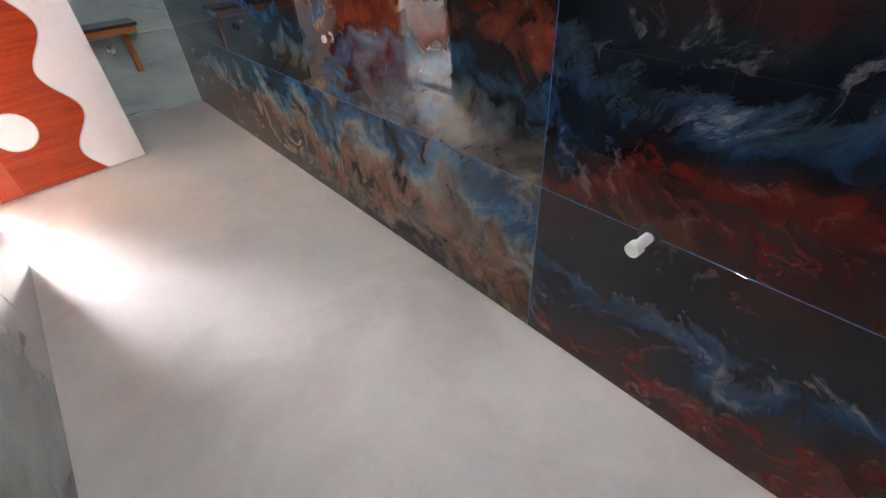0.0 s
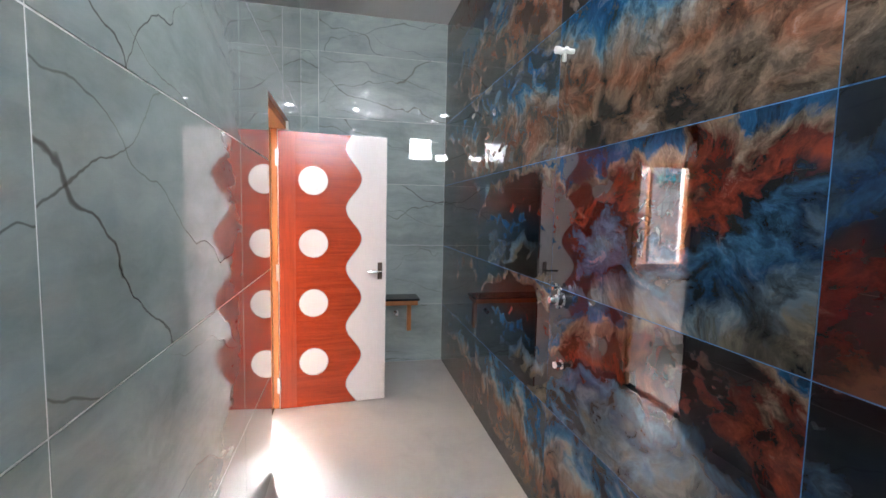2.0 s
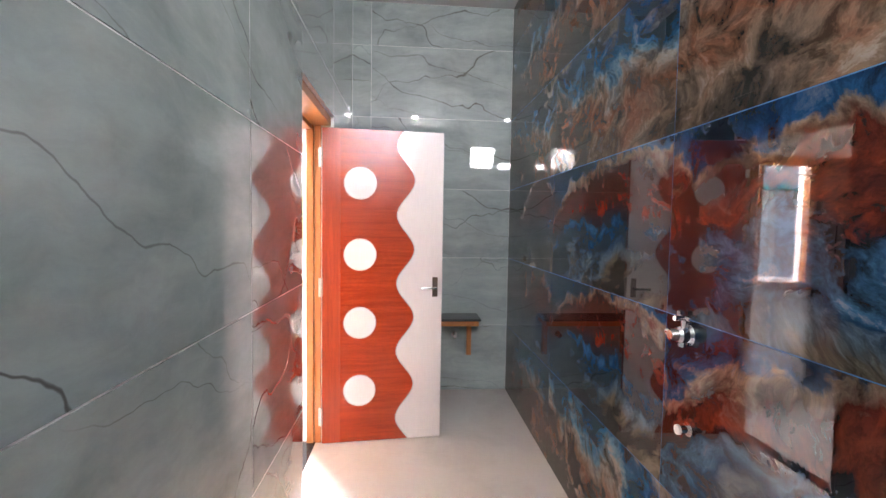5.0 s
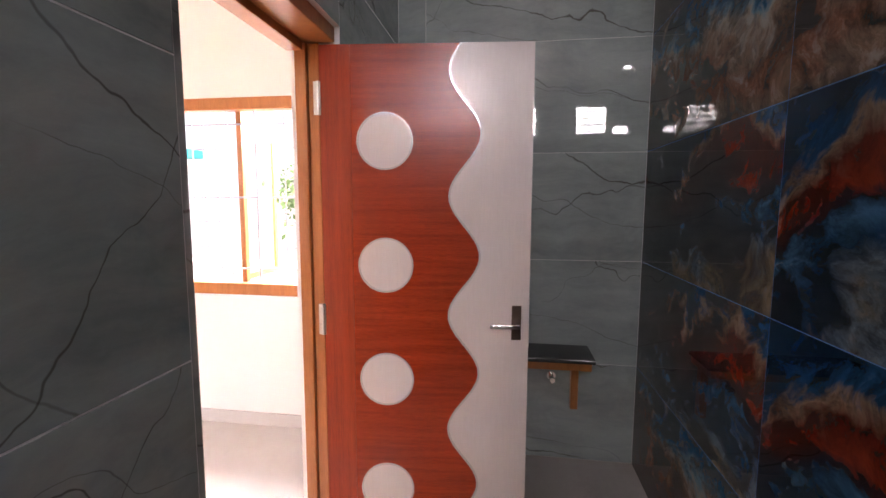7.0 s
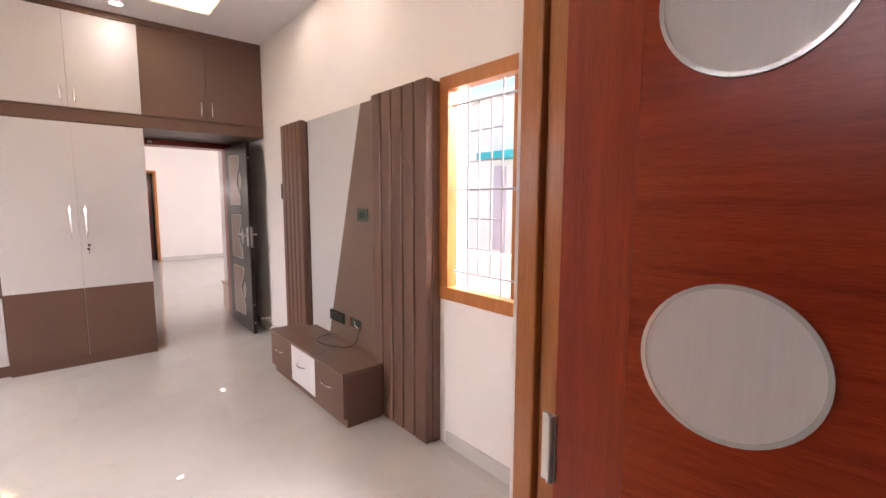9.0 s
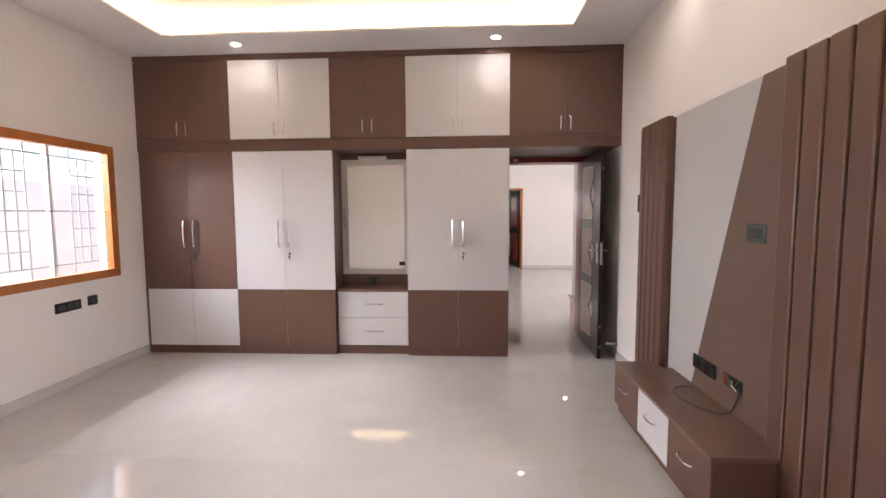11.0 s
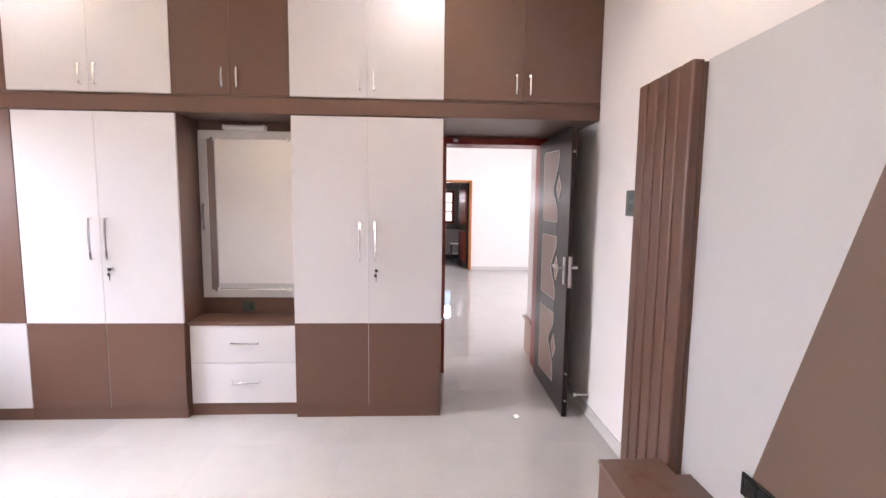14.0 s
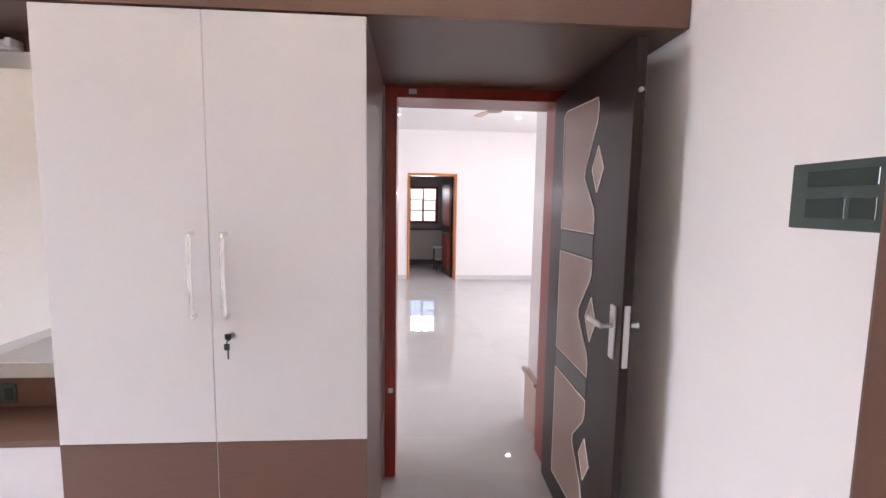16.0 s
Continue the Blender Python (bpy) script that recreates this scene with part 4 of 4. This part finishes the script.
cp = [(-2.43, PY - 0.008, 0.50), (-2.44, PY - 0.04, 0.40), (-2.47, 4.66, 0.372), (-2.53, 4.60, 0.371), (-2.62, 4.56, 0.371), (-2.72, 4.545, 0.371),
      (-2.80, 4.57, 0.371), (-2.85, 4.62, 0.371), (-2.845, 4.66, 0.373), (-2.80, 4.68, 0.385)]
fine = []
for i in range(len(cp) - 1):
    p0, p1, p2, p3 = (Vector(cp[max(0, min(len(cp) - 1, i + k))]) for k in (-1, 0, 1, 2))
    for s in range(4):
        t = s / 4
        fine.append(tuple(0.5 * ((2 * p1) + (p2 - p0) * t + (2 * p0 - 5 * p1 + 4 * p2 - p3) * t * t + (3 * p1 - p0 - 3 * p2 + p3) * t ** 3)))
fine.append(cp[-1])
solid("loose_cable", tube(cab, fine, 0.0045, 6), M_CABLE, "loose dark cable lying on the television unit", "cable", smooth=True)


# ---- ceiling spots ----
def ceiling_spot(x, y, z, glow, power, cone=120):
    s = thing("ceiling_spot", (x, y, z), "small round recessed ceiling spot, lit", "lamp", "ceiling spots")
    part("ring", outline(bmesh.new(), [(0.046 * math.cos(k * math.pi / 12), 0.046 * math.sin(k * math.pi / 12)) for k in range(24)], 0.012, -0.006, 0.0, True, lambda u, w, d: (u, w, d)), M_PVC, s)
    part("lens", rod(bmesh.new(), (0, 0, -0.001), (0, 0, -0.004), 0.04, 20), glow, s, "lit lens")
    if power:
        lamp("spot_light", 'SPOT', look((x, y, z - 0.012), (x, y, 0)), power, WARM, 0.03, cone=cone)


for x, y in ((-4.25, 1.125), (-4.25, 3.558), (-2.38, 4.5), (-3.25, 4.5), (-2.38, 0.25), (-0.38, 3.4)):
    ceiling_spot(x, y, BZ, M_SPOT, 1.0, 140)
for x, y in ((-10.4, 5.6), (-10.4, 3.6), (-7.3, 4.2), (-7.3, 6.2)):
    ceiling_spot(x, y, HZ, M_SPOT, 0)

# ---- hall ----
fan = thing("ceiling_fan", (-9.0, 4.94, HZ), "ceiling fan with pale brown blades, at rest", "fan")
part("canopy", rod(bmesh.new(), (0, 0, 0), (0, 0, -0.05), 0.05, 20, 0.03), M_BRONZE, fan, "", True)
part("down_rod", rod(bmesh.new(), (0, 0, -0.04), (0, 0, -0.13), 0.012), M_BRONZE, fan)
part("motor", rod(bmesh.new(), (0, 0, -0.12), (0, 0, -0.20), 0.07, 24, 0.10), M_BRONZE, fan, "", True)
for k in range(3):
    b = prism(bmesh.new(), [(0.09, -0.03), (0.2, -0.055), (0.55, -0.065), (0.6, -0.04), (0.6, 0.04), (0.55, 0.065), (0.2, 0.055), (0.09, 0.03)], -0.165, -0.158, lambda u, w, d: (u, w, d))
    bmesh.ops.transform(b, matrix=pose(0, 0, 0, 0, 0, 75 + 120 * k), verts=b.verts)
    part("blade", b, M_BEIGE, fan)

hu = thing("hall_cabinet", (-5.70, 4.665, 0), "low brown hall cabinet with a tall pinkish back board", "cabinet")
part("body", boxm(-0.28, 0, 0, 0.35, 0, 0.35, 0.003), M_BEIGE, hu)
part("top", boxm(-0.30, 0.02, -0.02, 0.36, 0.35, 0.375, 0.003), M_BEIGE, hu)
part("back_board", boxm(-0.28, 0.02, 0.02, 0.06, 0.375, 2.3, 0.002), M_PALE, hu)

kf = thing("door_frame", (HX0, 3.755, 0), "teak door frame of the kitchen", "door frame", "", "structure")
for nm, a in (("jamb", (-0.15, 0.02, 0, 0.05, 0, 2.11)), ("jamb", (-0.15, 0.02, 0.93, 0.98, 0, 2.11)), ("head", (-0.15, 0.02, 0.05, 0.93, 2.06, 2.11))):
    part(nm, boxm(*a, 0.004), M_TEAK, kf)
kd = thing("kitchen_door", (HX0 - 0.15, 4.68, 0.01), "open dark brown panelled kitchen door", "door", turn=189)
part("core", boxm(0, 0.84, 0, 0.035, 0, 2.04, 0.003), M_EBONY, kd)
for z0, z1 in ((0.15, 0.9), (1.05, 1.9)):
    part("panel", boxm(0.14, 0.7, -0.01, 0.045, z0, z1, 0.008), M_MAHOG, kd)

# ---- kitchen ----
KX = -14.6
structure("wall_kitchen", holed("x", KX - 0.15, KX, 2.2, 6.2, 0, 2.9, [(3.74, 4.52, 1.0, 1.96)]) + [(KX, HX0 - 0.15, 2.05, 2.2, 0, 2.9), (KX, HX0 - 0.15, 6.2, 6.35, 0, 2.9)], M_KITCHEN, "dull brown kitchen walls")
structure("ceiling_kitchen", [(KX - 0.15, HX0 - 0.15, 2.05, 6.35, 2.9, 3.0)], M_CEIL, "kitchen ceiling")
kw = thing("window_4", (KX, 3.74, 1.0), "red framed kitchen window with six panes", "window", "", "structure")
bm = bmesh.new()
for a in ((0, 0.78, 0, 0.07), (0, 0.78, 0.89, 0.96), (0, 0.07, 0.07, 0.89), (0.71, 0.78, 0.07, 0.89)):
    box(bm, -0.08, 0.02, *a)
part("window_frame", bm, M_MAHOG, kw)
part("mullion", boxm(-0.06, 0.0, 0.365, 0.415, 0.07, 0.89), M_MAHOG, kw)
for z in (0.34, 0.61):
    part("glazing_bar", boxm(-0.05, -0.01, 0.07, 0.71, z - 0.012, z + 0.012), M_MAHOG, kw)
ct = thing("kitchen_counter", (KX, 2.2, 0), "kitchen counter with black granite top", "counter")
part("base", boxm(0.0, 0.55, 0, 4.0, 0, 0.86), M_CABINET, ct, "pale grey cabinet front")
part("top", boxm(0.0, 0.6, 0, 4.0, 0.86, 0.90, 0.004), M_GRANITE, ct)
part("kickboard", boxm(0.55, 0.556, 0, 4.0, 0, 0.12), M_BLACK, ct)
st = thing("step_stand", (-13.2, 4.35, 0), "small two-step metal stand with pale treads", "stand")
part("tread", boxm(-0.2, 0.0, 0, 0.4, 0.48, 0.51, 0.004), M_PALE, st)
part("tread", boxm(0.0, 0.22, 0.04, 0.36, 0.24, 0.27, 0.004), M_PALE, st)
for x, y, z in ((-0.19, 0.02, 0.48), (-0.19, 0.38, 0.48), (0.0, 0.02, 0.48), (0.0, 0.38, 0.48), (0.2, 0.06, 0.24), (0.2, 0.34, 0.24)):
    part("leg", rod(bmesh.new(), (x, y, 0), (x, y, z), 0.012, 8), M_BLACK, st)

# ---- outside ----
structure("ground", [(-900, 900, -900, 900, -0.62, -0.5)], M_SOIL, "pale dry ground around the house")
structure("plinth_house", [(-14.75, -5.36, -1.4, 8.0, -0.5, -0.121), (-5.36, 1.61, -0.3, 5.0, -0.5, -0.121)], M_OUT, "foundation of the house")
structure("roof_house", [(-14.9, 1.8, -0.4, 5.1, 3.46, 3.6)], M_OUT, "flat concrete roof of the house")
nb = thing("neighbour_house", (-9.5, 12.0, -0.5), "white neighbouring house with a teal sunshade", "house")
part("wall", boxm(0, 8.0, 0, 6, 0, 4.6), M_OUT, nb)
part("roof", boxm(-0.3, 8.3, -0.3, 6.3, 4.6, 4.75), M_OUT, nb)
part("sunshade", boxm(1.4, 2.9, -0.5, 0.0, 3.02, 3.2), M_TEAL, nb, "teal painted sunshade")
dw = part("window", boxm(1.6, 2.0, -0.05, 0.0, 0.4, 2.86), M_MAUVE, nb, "faded mauve window shutter")
part("sill", boxm(1.5, 2.1, -0.12, 0, 0.3, 0.4), M_OUT, dw)
structure("compound_wall", [(-16, 6, 8.6, 8.8, -0.5, 0.55), (-16, 6, -6.2, -6.0, -0.5, 2.2)], M_OUT, "white compound wall")


def tree(x, y, h, seed):
    rnd = random.Random(seed)
    t = thing("tree", (x, y, -0.5), "leafy green garden tree beyond the wall", "tree", "garden trees")
    bm = rod(bmesh.new(), (0, 0, 0), (0.1, 0, h * 0.45), 0.11, 10, 0.07)
    tips = []
    for k in range(9):
        a, r = k * 2.4, h * rnd.uniform(0.14, 0.3)
        z0 = h * rnd.uniform(0.3, 0.45)
        tip = Vector((0.1 + r * math.cos(a), r * math.sin(a), z0 + h * rnd.uniform(0.15, 0.5)))
        rod(bm, (0.08, 0, z0), tip, 0.045, 7, 0.015)
        tips.append(tip)
    part("trunk", bm, M_BARK, t, "", True)
    verts, faces = [], []
    for tip in tips:
        for k in range(260):
            c = tip + Vector((rnd.gauss(0, 1), rnd.gauss(0, 1), rnd.gauss(0, 0.8))) * h * 0.085
            u = Vector((rnd.gauss(0, 1), rnd.gauss(0, 1), rnd.gauss(0, 1))).normalized()
            w = u.orthogonal().normalized()
            s = rnd.uniform(0.05, 0.10)
            i = len(verts)
            verts += [tuple(c - u * s), tuple(c + w * s * 0.45), tuple(c + u * s), tuple(c - w * s * 0.45)]
            faces.append((i, i + 1, i + 2, i + 3))
    me = bpy.data.meshes.new("crown")
    me.from_pydata(verts, [], faces)
    me.materials.append(M_LEAF)
    cr = new("crown", me)
    cr.parent = t


tree(-3.1, 11.0, 2.9, 2)
tree(-1.3, 10.9, 3.2, 1)


# ---- wall tiles and floor tiles ----
def tile_mesh(name, w, h, mat, axis, sign):
    """A glazed tile T thick with a small arris; face towards sign along axis, middle at the origin."""
    e = 0.0005
    ring = lambda q, d: [(-w / 2 + q, -h / 2 + q, d), (w / 2 - q, -h / 2 + q, d), (w / 2 - q, h / 2 - q, d), (-w / 2 + q, h / 2 - q, d)]
    pts = ring(0, 0) + ring(0, T - e) + ring(e, T)
    if axis == "x":
        vs = [(d * sign, u, z) for u, z, d in pts]
    elif axis == "y":
        vs = [(u, d * sign, z) for u, z, d in pts]
    else:
        vs = [(u, z, d) for u, z, d in pts]
    fs = [(8, 9, 10, 11), (3, 2, 1, 0)]
    for b in (0, 4):
        fs += [(b + i, b + (i + 1) % 4, b + 4 + (i + 1) % 4, b + 4 + i) for i in range(4)]
    me = bpy.data.meshes.new(name)
    me.from_pydata(vs, [], fs)
    me.materials.append(mat)
    bm = bmesh.new()
    bm.from_mesh(me)
    bmesh.ops.recalc_face_normals(bm, faces=bm.faces)
    bm.to_mesh(me)
    bm.free()
    return me


CACHE = {}


def lay(wall, axis, sign, d, u0, u1, z0, z1, us, zs, mat, gap, holes=()):
    """Tiles on a wall between the joint lines us and zs, cut round the holes."""
    us = [u0] + [u for u in us if u0 + 0.01 < u < u1 - 0.01] + [u1]
    zs = [z0] + [z for z in zs if z0 + 0.01 < z < z1 - 0.01] + [z1]
    for a, b in zip(us, us[1:]):
        for c, e in zip(zs, zs[1:]):
            cells = [(a, b, c, e)]
            for p, q, r, s in holes:
                nxt = []
                for (A, B, C, E) in cells:
                    if p >= B - 1e-6 or q <= A + 1e-6 or r >= E - 1e-6 or s <= C + 1e-6:
                        nxt.append((A, B, C, E))
                        continue
                    if p > A:
                        nxt.append((A, p, C, E))
                    if q < B:
                        nxt.append((q, B, C, E))
                    if r > C:
                        nxt.append((max(A, p), min(B, q), C, r))
                    if s < E:
                        nxt.append((max(A, p), min(B, q), s, E))
                cells = nxt
            for A, B, C, E in cells:
                w, h = round(B - A - gap, 4), round(E - C - gap, 4)
                if w < 0.005 or h < 0.005:
                    continue
                key = (w, h, axis, sign, mat.name)
                if key not in CACHE:
                    CACHE[key] = tile_mesh("tile", w, h, mat, axis, sign)
                ob = new("tile", CACHE[key])
                u, z = (A + B) / 2, (C + E) / 2
                ob.location = {"x": (d, u, z), "y": (u, d, z), "z": (u, z, d)}[axis]
                ob.parent = wall


ROWS_Z = [0.578 + 0.592 * k for k in range(6)]
COLS_Y = [1.09 + 1.2 * k for k in range(-1, 4)]
O = bpy.data.objects
lay(O["wall_partition"], "x", 1, XL - T, YB, YF, 0, ZC, COLS_Y, ROWS_Z, M_MARBLE, 0.004, [(DY0, DY1, 0, DZ)])
EDGE_Z, EDGE_Y = [0.0] + [z for z in ROWS_Z if z < ZC - 0.01] + [ZC], [YB] + [y for y in COLS_Y if YB + 0.02 < y < YF - 0.02] + [YF]
for row, (z0, z1) in enumerate(zip(EDGE_Z, EDGE_Z[1:])):
    for col, (y0, y1) in enumerate(zip(EDGE_Y, EDGE_Y[1:])):
        print_of = M_GALAXY_TAN if row > 2 or (row == 0 and col > 0) else M_GALAXY_DUSK if col == 0 else M_GALAXY_RUST
        lay(O["wall_bath_east"], "x", -1, XR + T, y0, y1, z0, z1, [], [], print_of, 0.003)
lay(O["wall_bath_far"], "y", -1, YF + T, XL, XR, 0, ZC, [XR - 1.2], ROWS_Z, M_MARBLE, 0.002)
lay(O["wall_bath_back"], "y", 1, YB - T, XL, XR, 0, ZC, [XL + 1.2], ROWS_Z, M_MARBLE, 0.003, [VENT, VENT2])

fl = structure("floor", [(KX, BX0, HY0 - 0.2, HY1 + 0.2, -0.12, -T), (BX0, BX1 - 0.012, BY0 - 0.05, BY1 + 0.05, -0.12, -T)], M_SKIRT, "polished ivory tile floor of bedroom and hall")
X_J = [-0.142 - 0.8 * k for k in range(20)][::-1]
lay(fl, "z", 1, -T, BX0, BX1 - 0.012, BY0, BY1, X_J, [0.7 + 0.8 * k for k in range(8)], M_FLOOR, 0.0003)
lay(fl, "z", 1, -T, HX1, BX0, 3.72, 4.69, [], [], M_FLOOR, 0.0003)
lay(fl, "z", 1, -T, HX0, HX1, HY0, HY1, X_J, [0.7 + 0.8 * k for k in range(-3, 10)], M_FLOOR, 0.0003)
lay(fl, "z", 1, -T, KX, HX0, 2.2, 6.2, [], [], M_FLOOR, 0.0003)
